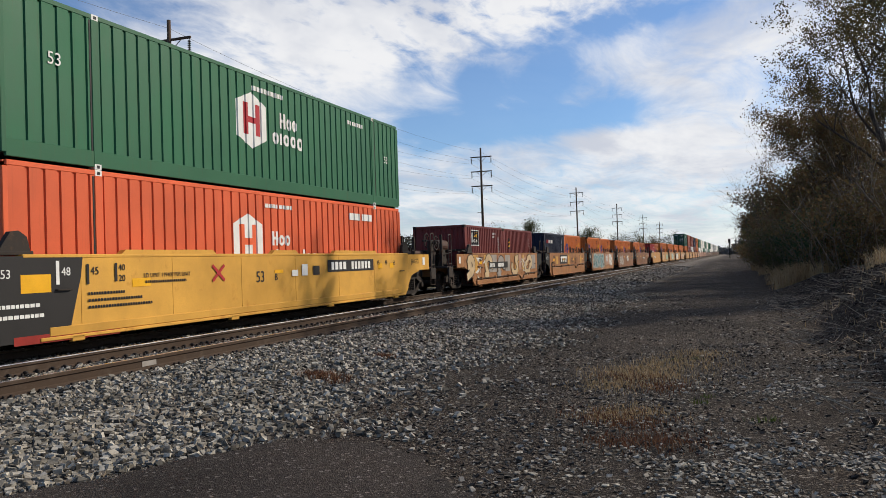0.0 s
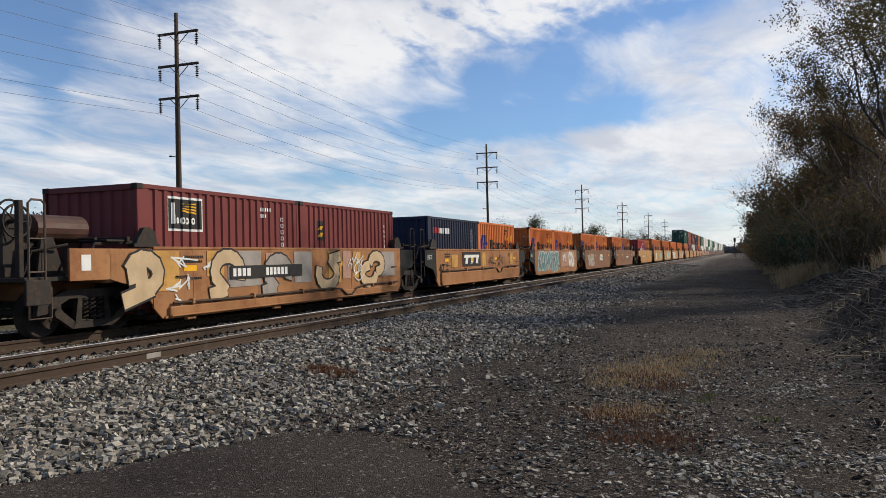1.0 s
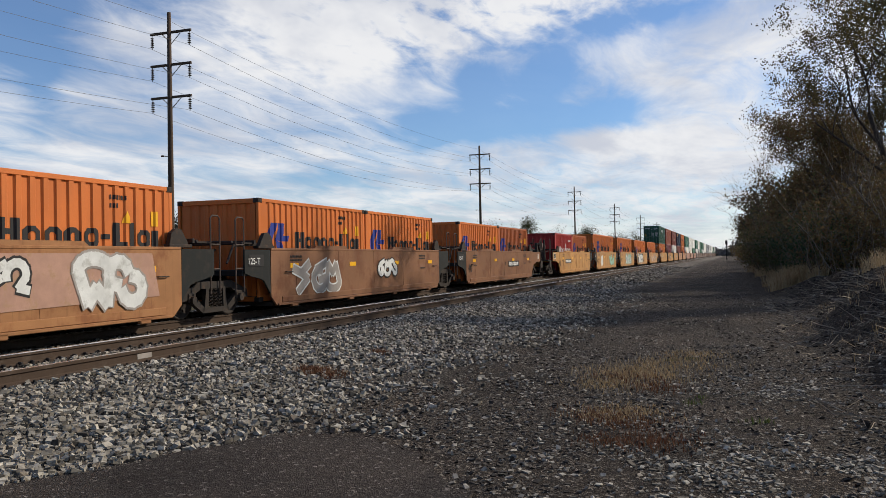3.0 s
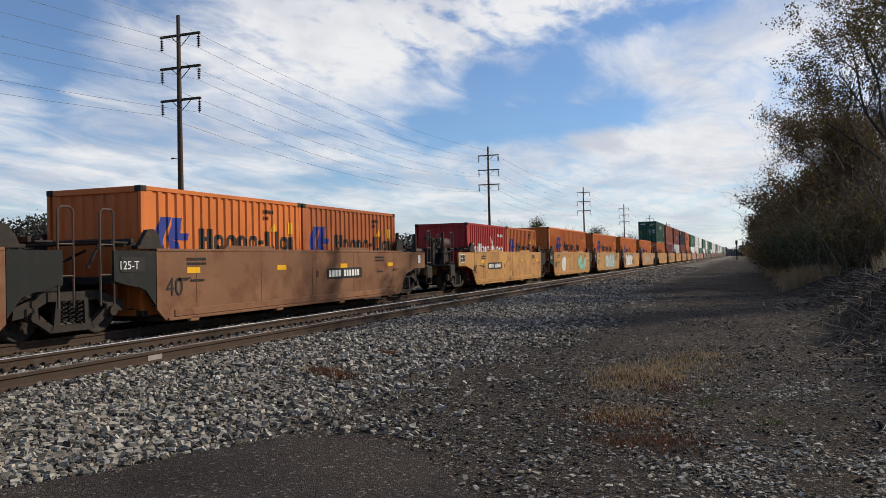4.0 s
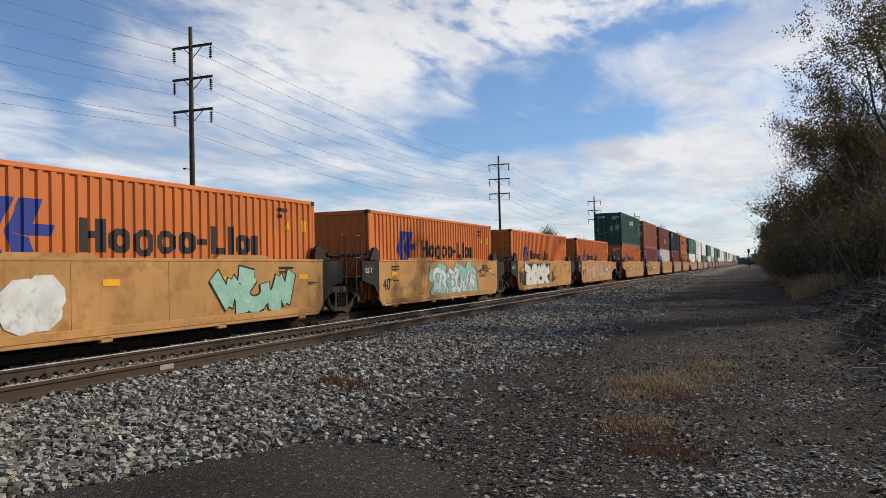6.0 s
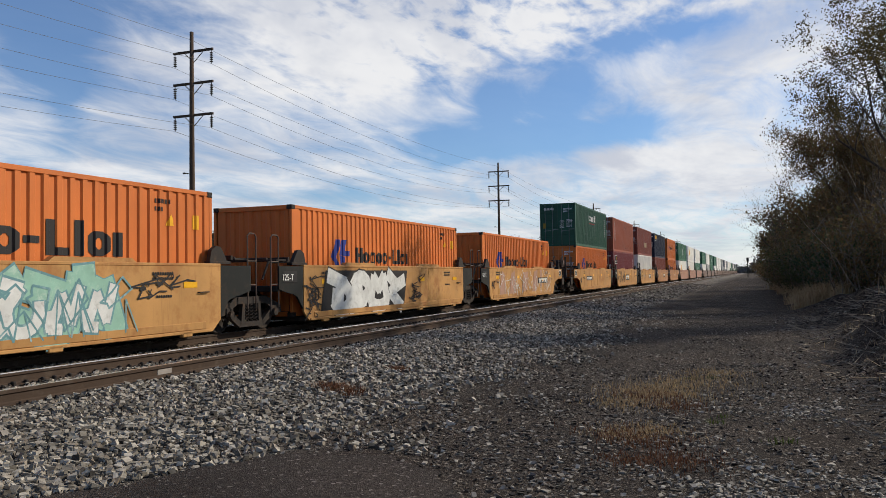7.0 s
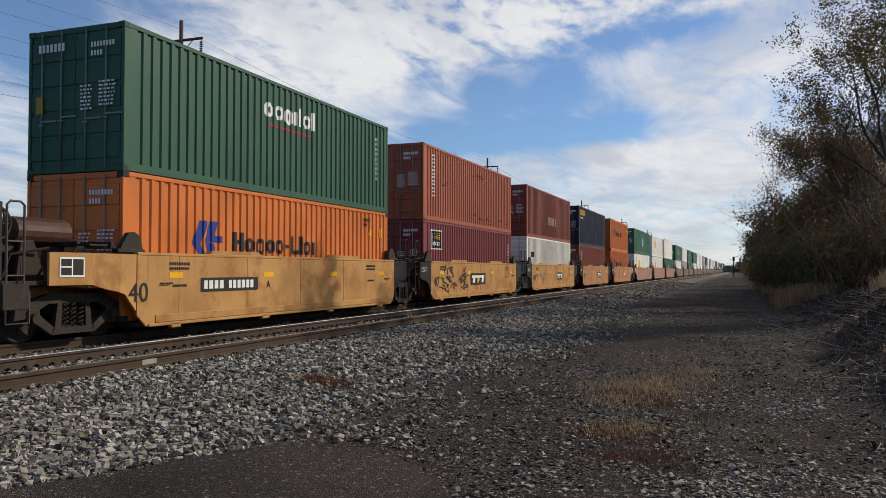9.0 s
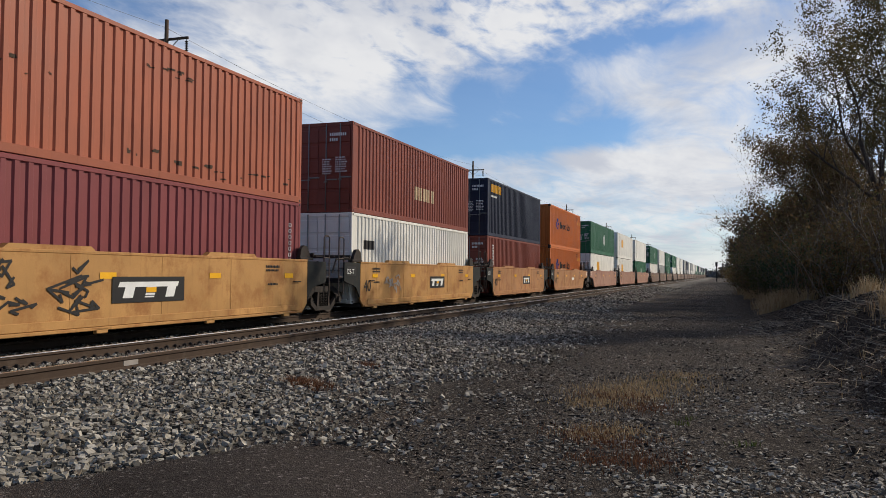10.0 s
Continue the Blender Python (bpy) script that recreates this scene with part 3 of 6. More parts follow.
def ribs(length, style):
    """Stations (y, depth) of a pressed side sheet: deep narrow waves, or broad flats with narrow grooves."""
    pitch, flat, slope, d = ((0.278, 0.104, 0.035, 0.036) if style == "wave" else (0.335, 0.250, 0.018, 0.030))
    n = max(1, int((length - 0.1) / pitch))
    start, out = (length - n * pitch) / 2, [(0.0, 0.0)]
    for k in range(n):
        y = start + k * pitch
        inner = pitch - flat - 2 * slope
        out += [(y + flat, 0.0), (y + flat + slope, d), (y + flat + slope + inner, d), (y + pitch, 0.0)]
    out.append((length, 0.0))
    return out


def sheet(length, high, style):
    st = ribs(length, style)
    me = Mesh()
    n = len(st)
    me.add([(-d, y, 0) for y, d in st] + [(-d, y, high) for y, d in st], [(i, i + 1, n + i + 1, n + i) for i in range(n - 1)])
    return me


def painted(polys, length, style, lift=0.004):
    """Paint on a pressed sheet: convex outlines (y, z) that follow its ribs."""
    st = ribs(length, style)
    me = Mesh()
    for i, poly in enumerate(polys):
        lo, hi = min(p[0] for p in poly), max(p[0] for p in poly)
        for (ya, da), (yb, db) in zip(st, st[1:]):
            if yb <= lo or ya >= hi or yb - ya < 1e-5:
                continue
            c = clip_strip(list(poly), ya, yb)
            if len(c) > 2:
                me.add([(lift + i * 0.0001 - (da + (db - da) * (y - ya) / (yb - ya)), y, z) for y, z in c], [tuple(range(len(c)))])
    return me


def flat_paint(polys, lift=0.004):
    me = Mesh()
    for i, poly in enumerate(polys):
        me.add([(lift + i * 0.00002, y, z) for y, z in poly], [tuple(range(len(poly)))])
    return me


def rect(y, z, w, h, slant=0.0):
    return [(y, z), (y + w, z), (y + w + slant, z + h), (y + slant, z + h)]


def frame_shape(y, z, w, h, t):
    """A plain hollow block: a ring with cut corners, as eight convex pieces."""
    c = min(w, h) * 0.28
    o = [(c, 0), (w - c, 0), (w, c), (w, h - c), (w - c, h), (c, h), (0, h - c), (0, c)]
    k = t / max(w, h) * 1.05
    i = [(w / 2 + (p - w / 2) * (1 - 2 * t / w), h / 2 + (q - h / 2) * (1 - 2 * t / h)) for p, q in o]
    return [[(y + o[a][0], z + o[a][1]), (y + o[(a + 1) % 8][0], z + o[(a + 1) % 8][1]), (y + i[(a + 1) % 8][0], z + i[(a + 1) % 8][1]), (y + i[a][0], z + i[a][1])] for a in range(8)]


def word_shape(code, y, z, h, gap=0.16, long=None):
    """A brand word as plain blocks: H tall bar pair, o hollow block, l tall bar, - dash, p hollow block set low, i short bar, space."""
    out, w, y0 = [], h * 0.62, y
    for ch in code:
        t = h * 0.25
        if ch == "o":
            out += frame_shape(y, z, w, h * 0.74, t * 0.8)
            y += w
        elif ch == "p":
            out += frame_shape(y, z - h * 0.10, w, h * 0.84, t * 0.8)
            y += w
        elif ch == "H":
            out += [rect(y, z, t, h), rect(y + w - t + 0.1 * h, z, t, h), rect(y + t, z + h * 0.42, w - 2 * t + 0.1 * h, t * 0.8)]
            y += w + 0.1 * h
        elif ch == "l":
            out.append(rect(y, z, t, h * 1.03))
            y += t
        elif ch == "L":
            out += [rect(y, z, t, h), rect(y + t, z, w * 0.55, t * 0.9)]
            y += t + w * 0.55
        elif ch == "-":
            out.append(rect(y, z + h * 0.32, w * 0.6, t * 0.8))
            y += w * 0.6
        elif ch == "i":
            out.append(rect(y, z, t, h * 0.74))
            y += t
        elif ch == " ":
            y += w * 0.5
        y += h * gap
    if long:
        k = long / (y - h * gap - y0)
        out = [[(y0 + (p - y0) * k, q) for p, q in poly] for poly in out]
    return out


def bars(n, y, z, h, w=None, gap=0.35, seed=1):
    """Writing that cannot be read or is not lettered: a row of small bars."""
    rng, out = random.Random(seed), []
    w = w or h * 0.55
    for _ in range(n):
        ww = w * rng.uniform(0.75, 1.15)
        out.append(rect(y, z, ww, h))
        y += ww + h * gap
    return out


def text_mesh(words, size, mat):
    def make():
        cu = bpy.data.curves.new("letters", "FONT")
        cu.body, cu.size, cu.extrude = words, size, 0.0015
        tmp = new("letters", cu)
        me = bpy.data.meshes.new_from_object(tmp.evaluated_get(bpy.context.evaluated_depsgraph_get()))
        bpy.data.objects.remove(tmp)
        me.materials.clear()
        me.materials.append(mat)
        return me
    return cached(("text", words, size, mat.name), make)


UPRIGHT = Matrix(((0, 0, 1, 0), (1, 0, 0, 0), (0, 1, 0, 0), (0, 0, 0, 1)))   # text laid on a wall that faces +x


def lettering(words, size, mat, parent, x, y, z):
    return part("lettering", text_mesh(words, size, M[mat]), parent, turn=Matrix.Translation((x, y, z)) @ UPRIGHT)


CW = 1.219


def container(length, high, paint, label, near_end="front", style="wave", marks=()):
    """A freight container; its origin is the middle of the lower edge of its near end."""
    box = tagged(new("freight_container"), label, "freight container", "containers on the train")
    mat = M[paint]
    inset = 0.0 if length < 14 else 1.98
    post, rail_t, rail_b = 0.16, 0.09, 0.16 if length < 14 else 0.30
    side = cached(("side", length, high, paint), lambda: sheet(length - 0.22, high - rail_t - rail_b, style).data("side_panel", mat))
    for s in (1, -1):
        part("side_panel", side, box, turn=pose(s * (CW - 0.012), 0.11 if s > 0 else length - 0.11, rail_b, 0, 0, 0 if s > 0 else 180))
    endm = cached(("end", high, paint), lambda: sheet(2 * CW - 0.24, high - 0.24, "wave").data("end_panel", mat))
    if near_end == "front":
        part("end_panel", endm, box, turn=pose(-CW + 0.12, 0.045, 0.14, 0, 0, -90))
    part("end_panel", endm, box, turn=pose(CW - 0.12, length - 0.045, 0.14, 0, 0, 90))
    part("roof", cached(("roof", length, paint), lambda: Mesh().box(-CW + 0.05, 0.05, -0.03, CW - 0.05, length - 0.05, 0.0).data("roof", mat)), box, (0, 0, high - 0.012))
    part("floor", cached(("floor", length), lambda: Mesh().box(-CW + 0.06, 0.06, 0.0, CW - 0.06, length - 0.06, 0.05).data("floor", M["dirty_steel"])), box, (0, 0, 0.10))
    pm = cached(("post", high, paint), lambda: Mesh().box(-0.04, -0.055, 0.11, 0.04, 0.055, high - 0.11, 0.012).data("corner_post", mat))
    cm = cached(("casting", paint), lambda: Mesh().box(-0.081, -0.089, 0.0, 0.081, 0.089, 0.118, 0.010).data("corner_casting", (M["dirty_steel"] if paint in ("orange", "worn_orange", "maroon", "red") else mat) if length < 14 else M["letter_white"] if paint in ("coral", "emp_green") else mat))
    # no opening is cut: a black plate paints the dark inside of the hole
    hole = cached("casting_hole", lambda: Mesh().box(-0.003, -0.035, -0.028, 0.004, 0.035, 0.028, 0.0).data("casting_hole", M["letter_black"]))
    for s in (1, -1):
        for y in (0.058, length - 0.058):
            part("corner_post", pm, box, (s * (CW - 0.043), y, 0))
        for y in (0.089 + inset, length - 0.089 - inset):
            for z in (0.0, high - 0.118):
                c = part("corner_casting", cm, box, (s * (CW - 0.079), y, z))
                if s > 0:
                    part("casting_hole", hole, c, (0.081, 0, 0.059))
    tr = cached(("top_rail", length, paint), lambda: Mesh().box(-0.03, 0.09, 0.0, 0.03, length - 0.09, rail_t, 0.008).data("top_rail", mat))
    br = cached(("bottom_rail", length, paint), lambda: Mesh().box(-0.03, 0.09, 0.0, 0.03, length - 0.09, rail_b, 0.008).data("bottom_rail", mat))
    er = cached(("end_rail", paint), lambda: Mesh().box(-CW + 0.16, -0.04, 0.0, CW - 0.16, 0.04, 0.12, 0.008).data("end_rail", mat))
    for s in (1, -1):
        part("top_rail", tr, box, (s * (CW - 0.032), 0, high - rail_t - 0.006))
        part("bottom_rail", br, box, (s * (CW - 0.032), 0, 0.01 if length < 14 else 0.05))
    for y in (0.05, length - 0.05):
        part("end_rail", er, box, (0, y, 0.01))
        part("end_rail", er, box, (0, y, high - 0.128))
    if length > 14:
        wide = cached(("wide_post", high, paint), lambda: Mesh().box(-0.03, -0.10, 0.1, 0.03, 0.10, high - 0.1, 0.01).data("lift_post", mat))
        # thin black strip that stands for the shadow in the gap beside each post
        shade_strip = cached(("shade_strip", high), lambda: Mesh().box(-0.006, -0.018, 0.32, 0.002, 0.018, high - 0.12).data("panel_joint", M["letter_black"]))
        for y in (inset + 0.09, length - inset - 0.09):
            part("lift_post", wide, box, (CW - 0.026, y, 0))
            part("panel_joint", shade_strip, box, (CW - 0.008, y + (-0.125 if y < length / 2 else 0.125), 0))
    if near_end == "door":
        leaf = cached(("door", high, paint), lambda: door_leaf(high, mat))
        rod = cached(("rod", high), lambda: Mesh().tube([(0, 0, 0.06), (0, 0, high - 0.06)], 0.019, 7).data("lock_rod", M["rod"], smooth=True))
        grip = cached("rod_handle", lambda: Mesh().box(-0.02, -0.02, -0.02, 0.40, 0.01, 0.02, 0.008).box(-0.06, -0.03, -0.09, 0.06, 0.02, -0.05, 0.01).data("rod_handle", M["rod"]))
        if paint != "white":
            part("door_print", cached(("print", high, paint), lambda: door_print(high, paint, paint == "dark_green")), box, (0, 0, 0))["kind"] = "stuff"
            part("door_label", cached("door_label", lambda: Mesh().box(-0.98, -0.024, 0, -0.80, -0.019, 0.34).data("door_label", M["label_ochre"])), box, (0, 0, high * 0.42))
        for s in (-1, 1):
            d = part("door", leaf, box, (s * 0.563, 0.03, 0))
            for q in (-0.28, 0.22):
                r = part("lock_rod", rod, d, (q, -0.035, 0))
                part("rod_handle", grip, r, (0, 0, 1.05 if q < 0 else 1.12))
    for n, (kind, polys, colour) in enumerate(marks):
        me = painted([[(y - 0.11, z - rail_b) for y, z in p] for p in polys], length - 0.22, style, 0.004 + 0.003 * n).data(kind, M[colour])
        o = part(kind, me, box, (CW - 0.012, 0.11, rail_b))
        if len(polys) > 1:
            o["kind"] = "stuff"
    return box


def door_leaf(high, mat):
    """One door leaf as a solid with four pressed bands."""
    front, step = [(0.0, 0.13)], (high - 0.42) / 5
    for k in range(5):
        z = 0.22 + k * step
        front += [(0.0, z + 0.04), (-0.018, z + 0.06), (-0.018, z + step - 0.06), (0.0, z + step - 0.04)]
    front.append((0.0, high - 0.13))
    return Mesh().plate(front + [(0.05, high - 0.13), (0.05, 0.13)], -0.555, 0.555).data("door", mat)


def door_print(high, paint, big):
    """Weights and codes stencilled on the doors, too small to read, as bars; they face -y."""
    rng, me = random.Random(len(paint)), Mesh()

    def bar(x, z, w, h):
        me.add([(x, -0.023, z), (x + w, -0.023, z), (x + w, -0.023, z + h), (x, -0.023, z + h)], [(0, 1, 2, 3)])

    for row in range(2):
        for k in range(8 - 4 * row):
            bar(0.42 + k * 0.075, high - 0.45 - row * 0.17, 0.05, 0.10)
    for row in range(7):
        x = 0.16
        while x < 0.42:
            w = rng.uniform(0.03, 0.10)
            bar(x, high * 0.58 - row * 0.075, w, 0.035)
            x += w + 0.03
        x = 0.62
        while x < 0.98:
            w = rng.uniform(0.03, 0.10)
            bar(x, high * 0.60 - row * 0.075, w, 0.035)
            x += w + 0.03
    if big:
        for k in range(7):
            bar(-0.92 + k * 0.10, high - 0.46, 0.065, 0.16)
    return me.data("door_print", M["letter_white"])


# ---- marks painted on containers, as plain shapes ----
def hapag(length, high, wide=1.0, tall=1.0):
    y0, z = (2.1, 1.36) if length > 7 else (0.36, 1.27)
    blue = [[(y0 + 0.22, z - 0.06), (y0 + 0.44, z - 0.06), (y0 + 0.30, z + 0.22), (y0, z + 0.22)], [(y0, z + 0.22), (y0 + 0.30, z + 0.22), (y0 + 0.54, z + 0.72), (y0 + 0.22, z + 0.72)],
            [(y0 + 0.52, z - 0.06), (y0 + 0.86, z - 0.06), (y0 + 0.74, z + 0.22), (y0 + 0.42, z + 0.30)], [(y0 + 0.42, z + 0.30), (y0 + 0.74, z + 0.24), (y0 + 0.92, z + 0.72), (y0 + 0.62, z + 0.72)], rect(y0 + 0.74, z + 0.25, 0.30, 0.15, 0.05)]
    def grown(polys):
        return [[(y0 + (p - y0) * wide, z - 0.06 + (q - z + 0.06) * tall) for p, q in poly] for poly in polys]

    out = [("logo", grown(blue), "letter_blue"), ("brand_mark", grown(word_shape("Hopoo-Lloid", y0 + 1.46, z + 0.05, 0.47, 0.11, 3.85)), "letter_black")]
    out += stencils(length, high, "letter_black")
    tri = [(length - 1.45, high - 0.80), (length - 1.2, high - 0.80), (length - 1.325, high - 0.56)]
    out.append(("warning_sign", [tri, rect(length - 0.62, high - 0.84, 0.16, 0.30)], "marker_yellow"))
    return out


def stencils(length, high, colour, y=None):
    y = y if y is not None else length - 1.75
    return [("stencil", bars(6, y, high - 0.36, 0.09, None, 0.3, 3) + bars(3, y, high - 0.52, 0.09, None, 0.3, 4), colour)]


def column(y, z, n, colour):
    return ("stencil", [q for k in range(n) for q in frame_shape(y, z - k * 0.16, 0.075, 0.11, 0.024)], colour)


def beacon(y, z, s=1.0):
    rays = [[(y + 0.5 * s, z + 0.46 * s + k * 0.07 * s), (y + 1.12 * s, z + 0.40 * s + k * 0.085 * s), (y + 1.12 * s, z + 0.445 * s + k * 0.085 * s), (y + 0.5 * s, z + 0.50 * s + k * 0.05 * s)] for k in range(4)]
    return [("sign_border", [rect(y - 0.05, z - 0.05, 1.3 * s + 0.1, 0.78 * s + 0.1)], "letter_white"), ("sign_panel", [rect(y, z, 1.3 * s, 0.78 * s)], "letter_black"),
            ("sign_emblem", rays, "marker_yellow"), ("brand_mark", word_shape("loooo", y + 0.12, z + 0.10, 0.24 * s, 0.2) + [rect(y + 0.1 * s, z + 0.1, 0.09 * s, 0.55 * s)], "letter_white")]


def stains(seed):
    """Short scraped rust marks in two rows."""
    rng, out = random.Random(seed), []
    for z0, y0, y1, n in ((0.42, 5.2, 9.6, 16), (2.30, 5.6, 7.2, 9), (0.55, 9.6, 11.6, 6), (1.5, 2.0, 4.0, 5)):
        for _ in range(n):
            w = rng.uniform(0.05, 0.26)
            out.append(rect(rng.uniform(y0, y1), z0 + rng.gauss(0, 0.06), w, rng.uniform(0.02, 0.07), rng.uniform(-0.03, 0.03)))
    return out


def shield(y, z, s, wide=1.0):
    c = [(0, 0.25), (0.45, 0), (0.9, 0.25), (0.9, 1.05), (0.45, 1.3), (0, 1.05)]
    return [(y + a * s * wide, z + b * s) for a, b in c]


G = 15.40                      # from one well to the next
U0 = 32.74                      # near end of the first short well's load at the clip's start
ZF = ZR + 0.25                  # floor of the wells


def well_start(k):
    return U0 + G * k + (4.38 if k >= 5 else 0) + (4.38 if k >= 10 else 0)


H20, H40, L20, L40, L53 = 2.591, 2.896, 6.058, 12.192, 16.154


def load(k):
    y = well_start(k)
    if k in TWENTIES:
        for n, (paint, label, marks) in enumerate(TWENTIES[k]):
            moving(container(L20, H20, paint, label, "front", "wave", marks), y + n * (L20 + 0.076), ZF)
    elif k in FORTIES:
        z = ZF
        for paint, label, end, marks in FORTIES[k]:
            moving(container(L40, H40, paint, label, end, "wave", marks), y, z)
            z += H40


OR20 = ("orange", "orange twenty-foot container with a blue emblem and dark wordmark", hapag(L20, H20))
WO20 = ("worn_orange", "faded orange twenty-foot container with a blue emblem", hapag(L20, H20))
OR40 = ("orange", "orange forty-foot container with a blue emblem and dark wordmark", "front", hapag(L40, H40))
BIG40 = ("orange", "orange forty-foot container with a large blue emblem and dark wordmark", "front", hapag(L40, H40, 1.42, 1.30))
TWENTIES = {
    0: [("maroon", "maroon twenty-foot container with a black lighthouse sign", beacon(0.95, 1.72, 0.80) + stencils(L20, H20, "letter_white") + [column(5.2, 2.0, 8, "letter_white")]),
        ("maroon", "maroon twenty-foot container with a small dark badge", [("badge", [rect(0.95, 1.55, 0.38, 0.55)], "letter_black"), ("badge_stripe", [rect(1.0, 1.65, 0.22, 0.12, 0.1), rect(1.0, 1.85, 0.22, 0.10, 0.1)], "marker_yellow"), column(5.3, 2.0, 8, "letter_white")])],
    1: [("navy", "dark blue twenty-foot container with a small white wordmark", [("brand_mark", bars(2, 0.7, 1.95, 0.22, 0.2, 0.2, 2), "letter_red"), ("brand_mark", bars(6, 1.3, 1.95, 0.22, 0.16, 0.25, 3), "letter_white"), column(5.2, 2.1, 8, "letter_white")]), OR20],
    2: [OR20, OR20], 3: [OR20, OR20], 4: [OR20, WO20],
    5: [("red", "red twenty-foot container with a white wordmark", [("brand_mark", word_shape("HoiHooo", 0.55, 1.28, 0.42, 0.14, 2.6) + word_shape("ooo", 4.3, 1.28, 0.42, 0.14, 1.05), "letter_white"), ("logo", [[(3.25, 1.30), (4.2, 1.30), (3.95, 1.52), (3.6, 1.66)], [(3.6, 1.66), (3.95, 1.52), (3.5, 2.0), (3.3, 2.05)]], "letter_white"), ("stencil", bars(5, 4.6, 2.05, 0.13, 0.13, 0.25, 2), "letter_white")]), WO20],
}
FORTIES = {
    6: [BIG40], 7: [BIG40], 8: [OR40], 9: [OR40],
    10: [("orange", "orange forty-foot container with doors, emblem and wordmark", "door", hapag(L40, H40)),
         ("dark_green", "dark green forty-foot container with a white wordmark", "door", [("brand_mark", word_shape("oopilol", 4.85, 1.95, 0.48, 0.13, 2.45), "letter_white"), ("underline", [rect(4.95, 1.74, 2.2, 0.05)], "letter_red"), column(11.3, 2.3, 9, "letter_white")])],
    11: [("plum", "dull plum forty-foot container with a black lighthouse sign", "door", beacon(0.85, 1.85, 0.85) + [column(11.6, 2.2, 9, "letter_white")]),
         ("brick", "brick red forty-foot container with rust streaks", "door", [("brand_mark", [q for k in range(6) for q in frame_shape(0.95, 0.95 + k * 0.28, 0.34, 0.22, 0.06)], "letter_white"), ("rust_stain", stains(21), "rail_rust")])],
    12: [("white", "off-white forty-foot container with doors", "door", [("badge", [rect(0.95, 1.75, 0.9, 0.3)], "letter_black")]), ("brown", "brown red forty-foot container", "door", [("stencil", bars(5, 5.5, 0.9, 0.5, 0.4, 0.2, 4), "patch_cream")])],
    13: [("brown", "brown forty-foot container with a white upright wordmark", "door", [("brand_mark", [q for k in range(6) for q in frame_shape(0.9, 0.85 + k * 0.28, 0.30, 0.22, 0.06)], "letter_white")]),
         ("navy", "dark blue forty-foot container with a yellow mark", "door", [("brand_mark", bars(5, 0.7, 2.25, 0.42, 0.3, 0.15, 5), "marker_yellow"), ("stencil", [rect(0.7, 2.0, 1.1, 0.1)], "letter_white")])],
    14: [OR40, OR40],
}
for k in range(15):
    load(k)

HUB = 25.65 - L53               # near end of the long load at the start
moving(container(L53, H40, "coral", "coral red fifty-three-foot container with a white shield emblem", "front", "plate",
    [("logo", [shield(6.25, 0.98, 1.03, 1.32)], "letter_white"), ("logo_stripe", [rect(6.50, 1.25, 0.20, 0.8), rect(7.02, 1.25, 0.20, 0.8), rect(6.7, 1.56, 0.32, 0.16)], "coral"), ("brand_mark", word_shape("Hoo", 7.9, 1.55, 0.36, 0.16, 0.85) + word_shape("oloop loo", 7.75, 1.08, 0.36, 0.16, 2.4), "letter_white"),
     ("stencil", bars(8, 7.6, 2.5, 0.10, 0.14, 0.3, 2), "letter_white"), ("number_panel", [rect(12.25, 2.37, 0.72, 0.21), rect(13.1, 2.37, 0.72, 0.21)], "letter_white")]), HUB, ZF)
moving(container(L53, H40, "emp_green", "green fifty-three-foot container with a white shield emblem", "front", "plate",
    [("logo", [shield(6.5, 1.03, 1.07, 1.33)], "letter_white"), ("logo_stripe", [rect(6.78, 1.36, 0.20, 0.78), rect(7.30, 1.36, 0.20, 0.78), rect(6.98, 1.66, 0.32, 0.15)], "letter_red"), ("brand_mark", word_shape("Hoo", 8.42, 1.72, 0.40, 0.14, 0.85) + word_shape("oioop", 8.05, 1.28, 0.40, 0.14, 1.5), "letter_white"),
     ("stencil", bars(9, 7.2, 2.48, 0.12, 0.12, 0.35, 2) + bars(7, 12.3, 2.42, 0.12, 0.12, 0.35, 8), "letter_white")]), HUB, ZF + H40)
HUBTOP = MOVERS[-1][0]
for where in (0.95, 14.9):
    lettering("53", 0.32, "letter_white", HUBTOP, CW + 0.004, where, 1.75 if where < 5 else 1.50)


# ---- well cars ----
SW = 1.50                       # half the width over the side sills
TOP, BOT = 1.22 + 0.35, 0.16    # sill top and bottom over the rail


